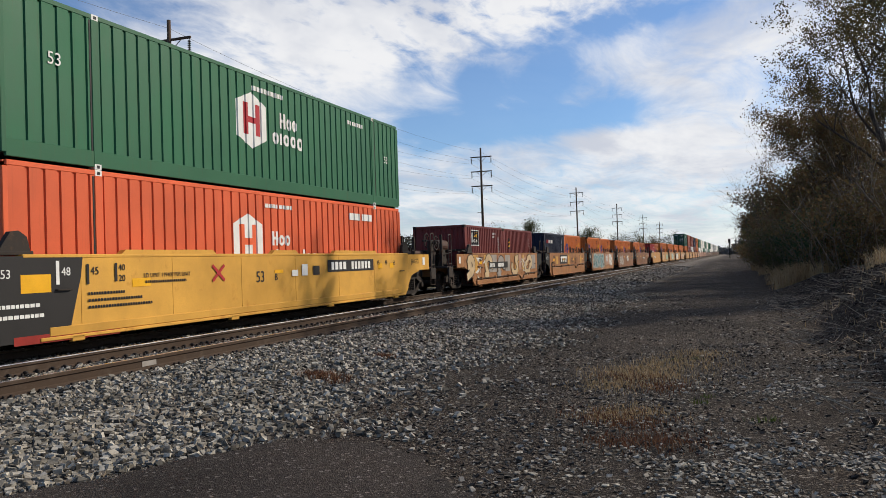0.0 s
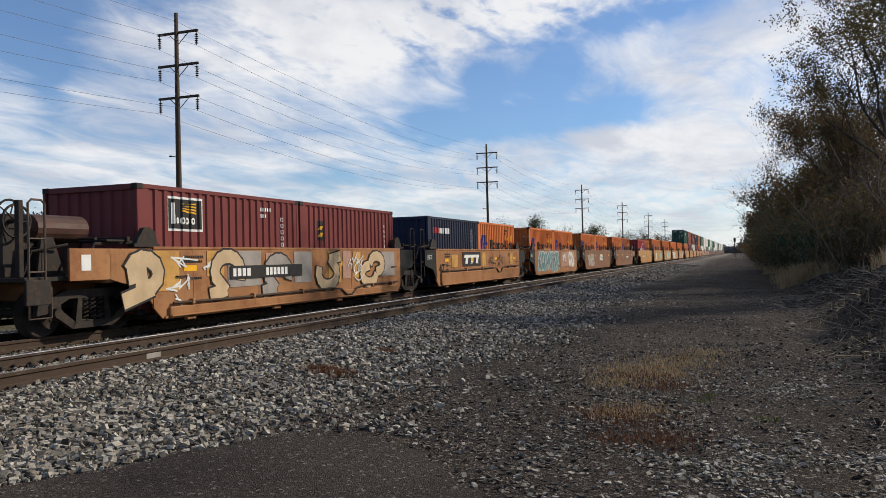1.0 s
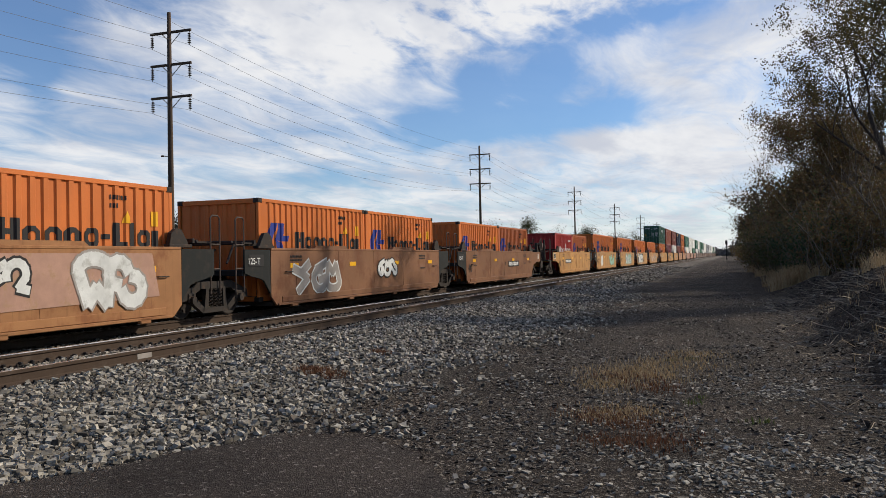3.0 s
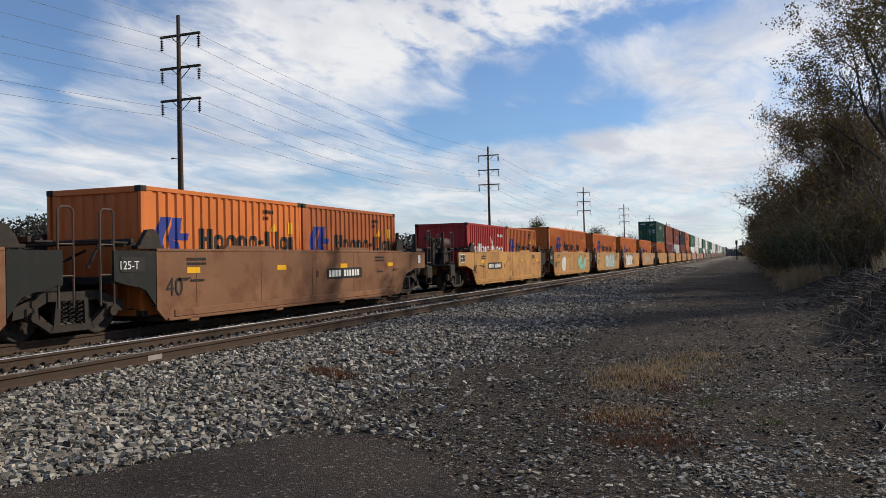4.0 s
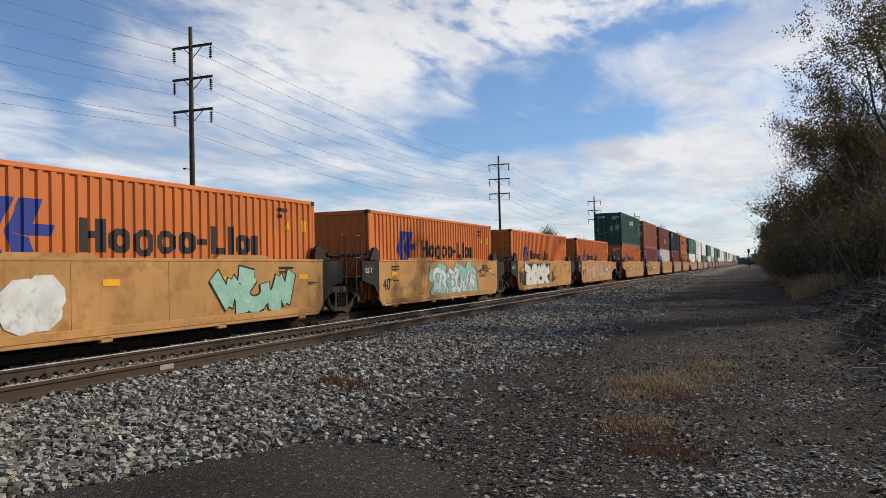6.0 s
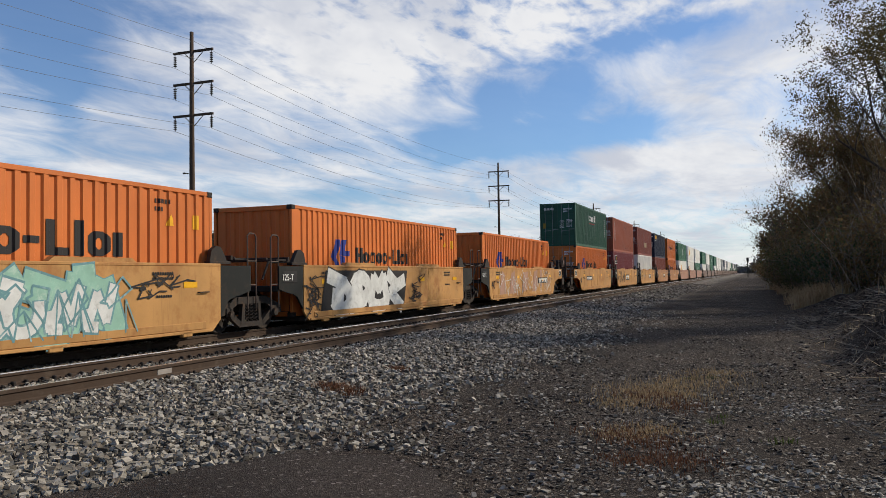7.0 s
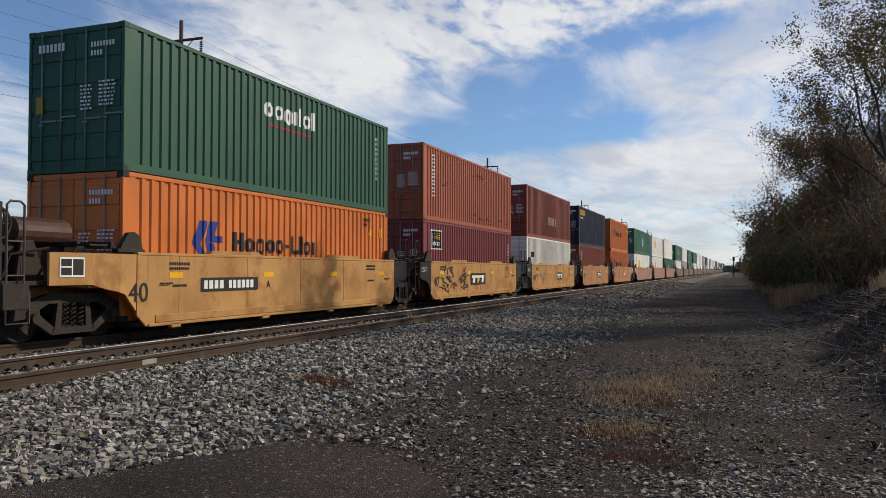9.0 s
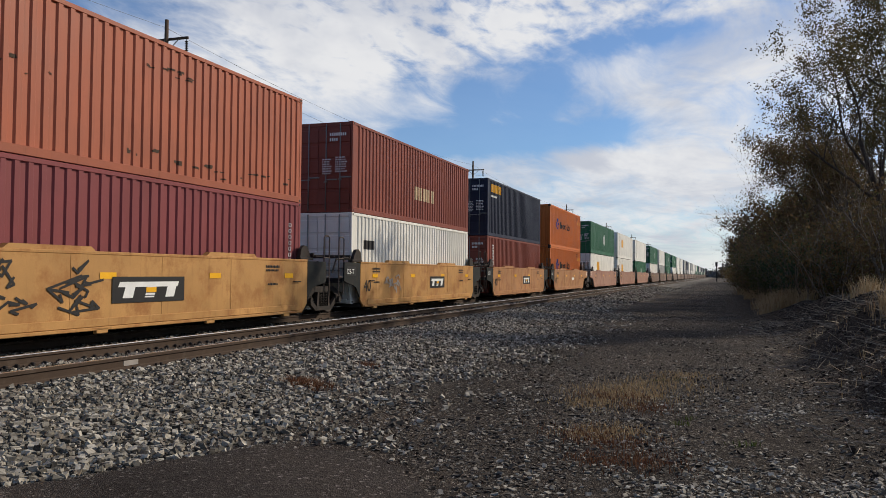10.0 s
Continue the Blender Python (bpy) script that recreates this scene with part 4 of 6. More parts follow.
def truck_mesh():
    me = Mesh()
    out = [(-1.25, 0.36), (-1.25, 0.56), (-0.95, 0.62), (-0.55, 0.80), (0.55, 0.80), (0.95, 0.62), (1.25, 0.56), (1.25, 0.36), (1.0, 0.34), (0.55, 0.16), (-0.55, 0.16), (-1.0, 0.34)]
    for s in (1, -1):
        a, b = (1.02, 1.12) if s > 0 else (-1.12, -1.02)
        # frame as upper arch, two slanted legs and a lower bar, so that the openings stay open
        me.plate([(-1.25, 0.40), (-1.22, 0.60), (-0.6, 0.82), (0.6, 0.82), (1.22, 0.60), (1.25, 0.40), (1.05, 0.42), (0.55, 0.66), (-0.55, 0.66), (-1.05, 0.42)], a, b)
        me.plate([(-0.98, 0.44), (-0.80, 0.52), (-0.40, 0.22), (-0.48, 0.12)], a, b)
        me.plate([(0.98, 0.44), (0.80, 0.52), (0.40, 0.22), (0.48, 0.12)], a, b)
        me.plate([(-0.50, 0.12), (-0.46, 0.24), (0.46, 0.24), (0.50, 0.12)], a, b)
        me.plate([(-0.42, 0.24), (-0.36, 0.66), (-0.26, 0.66), (-0.28, 0.24)], a, b)
        me.plate([(0.42, 0.24), (0.36, 0.66), (0.26, 0.66), (0.28, 0.24)], a, b)
    me.box(-1.0, -0.22, 0.46, 1.0, 0.22, 0.70, 0.03)
    return me.data("truck", M["dirty_steel"])


def truck(car, y):
    t = part("truck", cached("truck", truck_mesh), car, (0, y, 0), "dirty cast-steel truck with coil springs")

    def spring():
        me = Mesh()
        for q in (-0.17, 0.0, 0.17):
            for s in (1.07, -1.07):
                pts = [(s + 0.06 * math.cos(a * 0.9), q + 0.06 * math.sin(a * 0.9), 0.25 + 0.40 * a / 36) for a in range(37)]
                me.tube(pts, 0.016, 4, False)
        return me.data("spring", M["dirty_steel"])

    def wheel():
        me = Mesh()
        prof = [(0.07, 0.02), (0.10, 0.10), (0.10, 0.13), (0.035, 0.17), (0.03, 0.34), (0.07, 0.37), (0.07, 0.418), (-0.055, 0.424), (-0.06, 0.452), (-0.085, 0.452), (-0.085, 0.37), (-0.03, 0.34), (-0.02, 0.15), (-0.07, 0.12), (-0.07, 0.02)]
        n = 28
        v = [(x, r * math.cos(2 * math.pi * k / n), r * math.sin(2 * math.pi * k / n)) for k in range(n) for x, r in prof]
        q = len(prof)
        f = [(k * q + i, k * q + i + 1, ((k + 1) % n) * q + i + 1, ((k + 1) % n) * q + i) for k in range(n) for i in range(q - 1)]
        return me.add(v, f)

    part("spring", cached("spring", spring), t)["kind"] = "stuff"
    def wheelset():
        me = Mesh().tube([(-1.1, 0, 0), (1.1, 0, 0)], 0.08, 10)
        for flip in (1, -1):
            w = wheel()
            me.add([(flip * (0.755 + x), y_, z_) for x, y_, z_ in w.v], w.f)
            for k in range(5):
                c, d = math.cos(k * 1.2566), math.sin(k * 1.2566)
                me.tube([(flip * 0.78, c * 0.25, d * 0.25), (flip * 0.80, c * 0.25, d * 0.25)], 0.035, 6)
        return me.data("wheelset", M["dirty_steel"], smooth=True)

    for q in (-0.88, 0.88):
        WHEELSETS.append((part("wheelset", cached("wheelset", wheelset), t, (0, q, 0.42)), car))
        for s in (1, -1):
            part("axle_box", cached("axle_box", lambda: Mesh().tube([(0, 0, 0), (0.12, 0, 0)], [0.11, 0.09], 10).box(-0.02, -0.13, -0.05, 0.05, 0.13, 0.16, 0.02).data("axle_box", M["dirty_steel"])), t, turn=pose(s * 1.1, q, 0.42, 0, 0, 0 if s > 0 else 180))
    return t


def well_car(length, body, label, start_end=False, last_end=False, dark_ends=True, marks=(), ledge=0):
    """One well of a stack car; origin at the rail under the near end of its load."""
    car = tagged(new("well_car"), label, "well car", "well cars of the train")
    mat = M[body]
    a, b = 0.10, length - 0.10
    key = (length, body)
    def sill():
        me = Mesh()
        me.plate([(a + 0.25, BOT), (b - 0.25, BOT), (b, BOT + 0.22), (b, TOP - 0.02), (a, TOP - 0.02), (a, BOT + 0.22)], SW - 0.05, SW)
        me.box(SW - 0.16, a, TOP - 0.05, SW + 0.012, b, TOP + 0.012, 0.012)
        me.box(SW - 0.10, a + 0.3, BOT - 0.02, SW + 0.03, b - 0.3, BOT + 0.04, 0.01)
        for k in range(int((b - a) / 2.4)):
            me.box(SW - 0.002, a + 1.2 + k * 2.4, BOT + 0.05, SW + 0.006, a + 1.215 + k * 2.4, TOP - 0.05)
        return me.data("side_sill", mat)
    me = cached(("sill", *key), sill)
    tab = cached(("tab", body), lambda: Mesh().box(SW - 0.06, -0.15, BOT - 0.08, SW + 0.03, 0.15, BOT + 0.03, 0.015).data("jacking_pad", mat))
    for q in range(4):
        part("jacking_pad", tab, car, (0, 1.2 + q * (length - 2.4) / 3, 0))
    grab = cached("grab_iron", lambda: Mesh().tube([(0.0, -0.16, 0), (0.05, -0.15, 0), (0.05, 0.15, 0), (0.0, 0.16, 0)], 0.014, 5).data("grab_iron", M["dirty_steel"]))
    for q in (0.9, length - 0.7):
        part("grab_iron", grab, car, (SW + 0.004, q, 0.98))
    # the older wells carry a ledge along the lower half with a sagging brake line above it; the others a capping strip on the edge
    if ledge:
        zl = BOT + ledge + 0.07
        shelf = cached(("ledge", ledge, *key), lambda: Mesh().box(SW - 0.01, 0.5, BOT + 0.03, SW + 0.07, length - 0.5, BOT + ledge, 0.02).box(SW - 0.01, 0.5, BOT + 0.02, SW + 0.12, length - 0.5, BOT + 0.05, 0.008).data("ledge", mat))
        line = cached(("brake_line", ledge, length), lambda: Mesh().tube([(SW + 0.06, 0.6, zl), (SW + 0.06, 2.6, zl - 0.01), (SW + 0.06, 7.2, zl + 0.01), (SW + 0.09, 7.7, zl - 0.03), (SW + 0.10, 8.0, zl - 0.20), (SW + 0.10, 8.35, zl - 0.21), (SW + 0.09, 8.7, zl - 0.03), (SW + 0.06, 9.2, zl + 0.03), (SW + 0.06, length - 0.5, zl + 0.04)], 0.028, 6).data("brake_line", M["rail_rust"]))
        clamp = cached(("pipe_clamp", ledge), lambda: Mesh().box(SW - 0.01, -0.04, zl - 0.05, SW + 0.10, 0.04, zl + 0.06, 0.01).data("pipe_clamp", mat))
        part("ledge", shelf, car)
        part("brake_line", line, car, label="rusty brake line sagging along the sill")
        for q in (1.2, 3.4, 5.6, 9.8, 11.2):
            part("pipe_clamp", clamp, car, (0, q, 0))
    else:
        cap = cached(("cap", body), lambda: Mesh().plate([(0, 0), (2.0, 0), (1.88, 0.085), (0.12, 0.085)], -0.14, 0.0).data("sill_cap", mat))
        for q in (2.3, length - 4.6):
            part("sill_cap", cap, car, (SW - 0.004, q, TOP + 0.010))
        foot = cached(("foot", *key), lambda: Mesh().box(SW - 0.01, 0.6, BOT + 0.05, SW + 0.018, length - 0.6, BOT + 0.20, 0.008).data("bottom_chord", mat))
        part("bottom_chord", foot, car)
    part("side_sill", me, car)
    part("side_sill", me, car, turn=pose(0, length, 0, 0, 0, 180))
    part("well_floor", cached(("well_floor", length), lambda: Mesh().box(-SW + 0.1, 0.3, 0.14, SW - 0.1, length - 0.3, 0.235).data("well_floor", M["dirty_steel"])), car)
    # tapered ends over the trucks
    def end_plate():
        me = Mesh()
        o = [(a - 0.02, BOT + 0.30), (a - 0.02, TOP - 0.03), (-1.02, TOP - 0.03), (-1.02, 0.98), (-0.72, 0.90), (-0.38, 0.84), (a - 0.30, BOT + 0.62)]
        for s0, s1 in ((SW - 0.055, SW - 0.006), (-SW + 0.006, -SW + 0.055)):
            me.plate(o, s0, s1)
        me.box(-SW + 0.06, -1.05, 0.92, SW - 0.06, -0.02, 1.06, 0.01)
        me.box(-0.45, -1.75, 0.62, 0.45, -0.3, 0.95, 0.02)
        return me
    for near in (True, False):
        black = dark_ends and not (start_end if near else last_end)
        me = cached(("end", "black" if black else body), lambda: end_plate().data("end_structure", M["black_paint"] if black else mat))
        part("end_structure", me, car, (0, 0, 0), "black painted end over the truck" if black else "", Matrix() if near else pose(0, length, 0, 0, 0, 180))
    # walkway, hand rails, container locks and pipes at both ends
    walkm = cached("walkway", lambda: Mesh().box(-1.4, -1.0, 0, 1.4, -0.55, 0.04, 0.008).box(-1.4, -0.48, 0.0, 1.4, -0.40, 0.10, 0.008).data("walkway", M["dirty_steel"]))
    railm = cached("hand_rail", lambda: Mesh().tube([(0, 0, -0.9), (0, 0, 0.78), (0, 0.07, 0.84), (0, 0.26, 0.84), (0, 0.33, 0.78), (0, 0.33, -0.9)], 0.020, 6).tube([(0, 0, 0.2), (0, 0.33, 0.2)], 0.016, 5).tube([(0, 0, -0.35), (0, 0.33, -0.35)], 0.016, 5).data("hand_rail", M["grab_brown"]))
    lockm = cached("container_lock", lambda: Mesh().plate([(-0.30, 0), (0.34, 0), (0.26, 0.30), (0.10, 0.40), (-0.05, 0.38), (-0.22, 0.16)], -0.05, 0.05).box(-0.10, -0.34, 0.0, 0.06, 0.38, 0.07, 0.01).data("container_lock", M["dirty_steel"]))
    pipem = cached("brake_pipe", lambda: Mesh().tube([(1.3, -1.45, -0.35), (1.3, -1.2, 0.06), (1.3, -0.1, 0.10)], 0.03, 6).tube([(0.2, -1.6, -0.5), (0.25, -1.2, -0.3), (0.3, -0.5, 0.0)], 0.025, 6).tube([(1.1, -0.95, 0.16), (-1.1, -0.95, 0.16)], 0.035, 7).data("brake_pipe", M["dirty_steel"]))
    for near in (True, False):
        turn = Matrix() if near else pose(0, length, 0, 0, 0, 180)
        part("walkway", walkm, car, turn=turn @ Matrix.Translation((0, 0, TOP + 0.10)))
        part("brake_pipe", pipem, car, turn=turn @ Matrix.Translation((0, 0, TOP)))
        if not (start_end if near else last_end):
            for q in (1.44, -1.44):
                part("hand_rail", railm, car, turn=turn @ Matrix.Translation((q, -1.30, TOP - 0.12)))
        part("container_lock", lockm, car, turn=turn @ Matrix.Translation((1.36, 0.02, TOP)))
        part("container_lock", lockm, car, turn=turn @ Matrix.Translation((-1.36, 0.02, TOP)))
    if start_end:
        end_gear(car, 0, Matrix(), mat)
    else:
        truck(car, -1.62)
    if last_end:
        end_gear(car, length, pose(0, length, 0, 0, 0, 180), mat)
    for n, (kind, polys, colour) in enumerate(marks):
        o = part(kind, flat_paint(polys, 0.0075 + 0.0016 * n).data(kind, M[colour]), car, (SW, 0, 0))
        if len(polys) > 1:
            o["kind"] = "stuff"
    return car


def end_gear(car, y, turn, body):
    """The outer end of a car set: platform, brake wheel, air tank, coupler, its own truck further out."""
    def deck():
        me = Mesh()
        me.box(-1.35, -2.75, 0.98, 1.35, -1.0, 1.06, 0.012)
        me.box(-0.22, -3.55, 0.66, 0.22, -2.6, 0.98, 0.03)
        me.box(-1.45, -2.80, 0.60, -1.38, -2.30, 1.02, 0.01).box(1.38, -2.80, 0.60, 1.45, -2.30, 1.02, 0.01)
        return me.data("platform", M["dirty_steel"])
    part("platform", cached("platform", deck), car, turn=turn)
    part("coupler", cached("coupler", lambda: Mesh().box(-0.10, -3.80, 0.74, 0.10, -3.4, 0.92, 0.03).box(-0.18, -3.9, 0.70, 0.14, -3.72, 0.96, 0.05).data("coupler", M["dirty_steel"])), car, turn=turn)
    part("air_tank", cached("air_tank", lambda: Mesh().tube([(0.5, -1.95, 1.92), (0.5, -1.90, 1.92), (0.5, -0.75, 1.92), (0.5, -0.70, 1.92)], [0.17, 0.25, 0.25, 0.17], 16).box(0.3, -1.75, 1.06, 0.7, -1.65, 1.70).box(0.3, -0.98, 1.06, 0.7, -0.88, 1.70).tube([(-0.5, -1.95, 1.6), (-0.5, -0.8, 1.6)], 0.16, 12).data("air_tank", M["tank_brown"])), car, turn=turn)
    def brake():
        me = Mesh().ring((0, 0, 0), 0.28, 0.022)
        for k in range(5):
            c, s = math.cos(k * 1.2566), math.sin(k * 1.2566)
            me.tube([(0, 0, 0), (0, 0.28 * c, 0.28 * s)], 0.012, 4)
        return me.tube([(-0.18, 0, 0), (0.02, 0, 0)], 0.04, 8).data("brake_wheel", M["dirty_steel"])
    part("brake_wheel", cached("brake_wheel", brake), car, turn=turn @ Matrix.Translation((0.75, -2.35, 2.02)))
    part("brake_stand", cached("brake_stand", lambda: Mesh().box(0.42, -2.5, 1.06, 0.58, -2.2, 2.15, 0.02).box(0.2, -2.1, 1.06, 0.55, -1.8, 1.75, 0.03).tube([(0.9, -2.0, 1.06), (0.9, -2.0, 1.55), (0.5, -1.6, 1.7)], 0.03, 6).data("brake_stand", M["dirty_steel"])), car, turn=turn)
    part("brake_wheel", CACHE["brake_wheel"], car, turn=turn @ pose(0.2, -2.0, 2.15))
    def posts():
        me = Mesh().box(1.0, -2.62, 1.06, 1.1, -2.52, 2.35, 0.01).box(-0.2, -2.62, 1.06, -0.1, -2.52, 2.3, 0.01).box(0.0, -1.9, 1.06, 0.9, -1.82, 1.55, 0.02)
        me.plate([(-2.1, 1.06), (-1.5, 1.06), (-1.75, 1.75), (-2.0, 1.75)], 0.86, 0.92)
        for q in (0.1, 0.45, 0.8):
            me.tube([(q, -2.3, 1.06), (q + 0.1, -2.2, 1.5), (q + 0.3, -1.6, 1.62)], 0.025, 5)
        return me.data("brake_rigging", M["dirty_steel"])
    part("brake_rigging", cached("brake_rigging", posts), car, turn=turn)
    def corner():
        me = Mesh()
        me.plate([(-1.95, 0.98), (-1.95, TOP - 0.03), (-1.0, TOP - 0.03), (-1.0, 0.98)], SW - 0.055, SW - 0.006)
        return me.data("end_corner", body)
    plate = corner()
    part("end_corner", plate, car, turn=turn)
    part("end_corner", plate, car, turn=turn @ Matrix.Translation((-2 * SW + 0.061, 0, 0)))
    if body == M["car_tan"]:
        part("end_label", flat_paint([rect(-1.75 if turn == Matrix() else y + 1.2, 1.12, 0.55, 0.34)], 0.0).data("end_label", M["letter_black"]), car, (SW + 0.002, 0, 0))
        e = -1.75 if turn == Matrix() else y + 1.2
        part("end_label_frame", flat_paint([rect(e, 1.12, 0.55, 0.03), rect(e, 1.43, 0.55, 0.03), rect(e, 1.15, 0.03, 0.28), rect(e + 0.52, 1.15, 0.03, 0.28), rect(e + 0.26, 1.15, 0.025, 0.28), rect(e + 0.03, 1.28, 0.23, 0.025)], 0.0).data("end_label_frame", M["letter_white"]), car, (SW + 0.006, 0, 0))
    else:
        part("end_label", flat_paint([rect(-1.7 if turn == Matrix() else y + 1.3, 1.15, 0.22, 0.28)], 0.0).data("end_label", M["letter_white"]), car, (SW + 0.002, 0, 0))
    railm = CACHE["hand_rail"]
    for s in (1.42, -1.42):
        part("hand_rail", railm, car, turn=turn @ Matrix.Translation((s, -2.72, 1.5)))
    part("step", cached("step", lambda: Mesh().tube([(1.42, -2.72, 0.9), (1.42, -2.72, 0.38), (1.42, -2.28, 0.38), (1.42, -2.28, 0.9)], 0.02, 5).tube([(-1.42, -2.72, 0.9), (-1.42, -2.72, 0.38), (-1.42, -2.28, 0.38), (-1.42, -2.28, 0.9)], 0.02, 5).data("step", M["grab_brown"])), car, turn=turn)
    truck(car, -1.05 if turn == Matrix() else y + 1.05)


def stroke(points, width):
    """A thick sprayed line as a chain of four-cornered pieces."""
    out = []
    for i, ((y0, z0), (y1, z1)) in enumerate(zip(points, points[1:])):
        d = math.hypot(y1 - y0, z1 - z0) or 1e-6
        u, w = (y1 - y0) / d, (z1 - z0) / d
        a, b = (y0 - u * width * 0.22, z0 - w * width * 0.22), (y1 + u * width * 0.22, z1 + w * width * 0.22)
        n, m_ = -w * width / 2, u * width / 2
        out.append([(a[0] + n, a[1] + m_), (a[0] - n, a[1] - m_), (b[0] - n, b[1] - m_), (b[0] + n, b[1] + m_)])
    return out


def arc(cy, cz, ry, rz, a0, a1, n=9):
    return [(cy + ry * math.cos(radians(a0 + (a1 - a0) * k / n)), cz + rz * math.sin(radians(a0 + (a1 - a0) * k / n))) for k in range(n + 1)]


# hooks, bolts, loops and arrows, none of them a letter
SPRAYED = [
    [arc(0.5, 0.55, 0.38, 0.34, 200, -20), [(0.86, 0.45), (0.62, 0.18), (1.0, 0.10)]],
    [[(0.05, 0.9), (0.55, 0.62), (0.2, 0.45), (0.8, 0.08)], [(0.55, 0.62), (0.95, 0.75)]],
    [arc(0.35, 0.35, 0.3, 0.26, 90, 350), arc(0.72, 0.66, 0.28, 0.24, -90, 170)],
    [[(0.1, 0.15), (0.4, 0.8), (0.6, 0.3), (0.95, 0.9)], [(0.7, 0.92), (0.95, 0.9), (0.98, 0.62)]],
    [arc(0.5, 0.3, 0.42, 0.22, 180, 360), [(0.1, 0.35), (0.25, 0.85), (0.5, 0.6), (0.75, 0.88), (0.9, 0.35)]],
    [arc(0.45, 0.6, 0.36, 0.28, 20, 300), [(0.3, 0.3), (0.95, 0.12)], [(0.45, 0.62), (0.8, 0.55)]],
]


def tags(letters, y, z, h, seed, fill="spray_white", outline="letter_black", width=0.9, bold=0.27, long=None):
    """Sprayed fat looped shapes with an outline; plain, spelling nothing."""
    rng = random.Random(seed)
    fills, lines = [], []
    step = long / letters if long else h * width
    for k in range(letters):
        lean, grow, flip, turn = rng.uniform(-0.12, 0.16), rng.uniform(0.92, 1.08), rng.random() < 0.5, rng.random() < 0.5
        for path in rng.choice(SPRAYED):
            pts = [(y + step * ((1 - p if flip else p) + lean * q), z + h * (0.5 + ((1 - q if turn else q) - 0.5) * grow)) for p, q in path]
            fills += stroke(pts, h * bold)
            lines += stroke(pts, h * bold + 0.085)
        y += step * 0.94
    return [("graffiti_outline", lines, outline), ("graffiti_fill", fills, fill)]


def plate_marks(y, z=0.78, w=2.12):
    return [("number_plate", [rect(y, z, w, 0.30)], "letter_black"), ("number_marking", bars(4, y + 0.1, z + 0.06, 0.18, 0.14, 0.3, 3) + bars(6, y + 0.46 * w, z + 0.06, 0.18, 0.11, 0.28, 5), "letter_white")]


def usual(length, seed):
    rng = random.Random(seed)
    out = [("reflector", [rect(y, 1.08, 0.42, 0.12) for y in (1.0, length * 0.36, length * 0.63, length - 1.3)], "marker_yellow")]
    for y in (1.0, length - 2.2):
        out.append(("stencil", bars(9, y, 1.34, 0.06, 0.05, 0.4, seed) + bars(9, y, 1.25, 0.05, 0.05, 0.4, seed + 1) + bars(7, y + 0.1, 0.9, 0.05, 0.05, 0.4, seed + 2), "letter_black"))
    return out


def panel_marks(y, z, w, h):
    """A black panel with a slanted white slab over three stems, cut by thin dark lines, and a yellow dash."""
    k = h * 0.10
    white = [rect(y + w * 0.07, z + h * 0.60, w * 0.82, h * 0.20, k)] + [rect(y + w * (0.13 + 0.29 * q), z + h * 0.18, w * 0.13, h * 0.42, k * 1.4) for q in range(3)]
    dark = [rect(y + w * 0.30, z + h * q, w * 0.42, h * 0.035) for q in (0.24, 0.36, 0.48)]
    return [("number_plate", [rect(y, z, w, h)], "letter_black"), ("number_marking", white, "letter_white"), ("panel_stripe", dark, "letter_black"), ("reflector", [rect(y + w * 0.44, z + h * 0.38, w * 0.14, h * 0.20)], "marker_yellow")]



def scrawl(y, z, w, h, seed, colour, thick=0.035, n=9):
    rng, out = random.Random(seed), []
    for _ in range(n):
        p = (y + rng.random() * w, z + rng.random() * h)
        out += stroke([p] + [(p[0] + rng.uniform(-0.16, 0.2) * (k + 1), p[1] + rng.uniform(-0.2, 0.2)) for k in range(3)], thick)
    return [("graffiti_scrawl", out, colour)]


def thin_lines(y0, y1, z0, z1, seed, thick=0.045):
    """Thin sprayed angular outlines and fans that run along a sill."""
    rng, out, y = random.Random(seed), [], y0
    while y < y1:
        w, c = rng.uniform(0.6, 1.1), (z0 + z1) / 2
        turns = sorted(rng.uniform(0, 6.283) for _ in range(6))
        ring = [(y + w * (0.5 + 0.55 * rng.uniform(0.5, 1) * math.cos(a)), c + (z1 - z0) * 0.5 * rng.uniform(0.45, 1) * math.sin(a)) for a in turns]
        out += stroke(ring + ring[:1], thick)
        hub = (y + w * rng.uniform(0.3, 0.9), c + rng.uniform(-0.1, 0.35))
        for k in range(rng.choice([2, 3, 4])):
            a = rng.uniform(3.4, 6.0)
            out += stroke([hub, (hub[0] + 0.5 * math.cos(a), max(z0, hub[1] + 0.9 * math.sin(a)))], thick * 0.8)
        y += w * rng.uniform(0.7, 1.2)
    return out


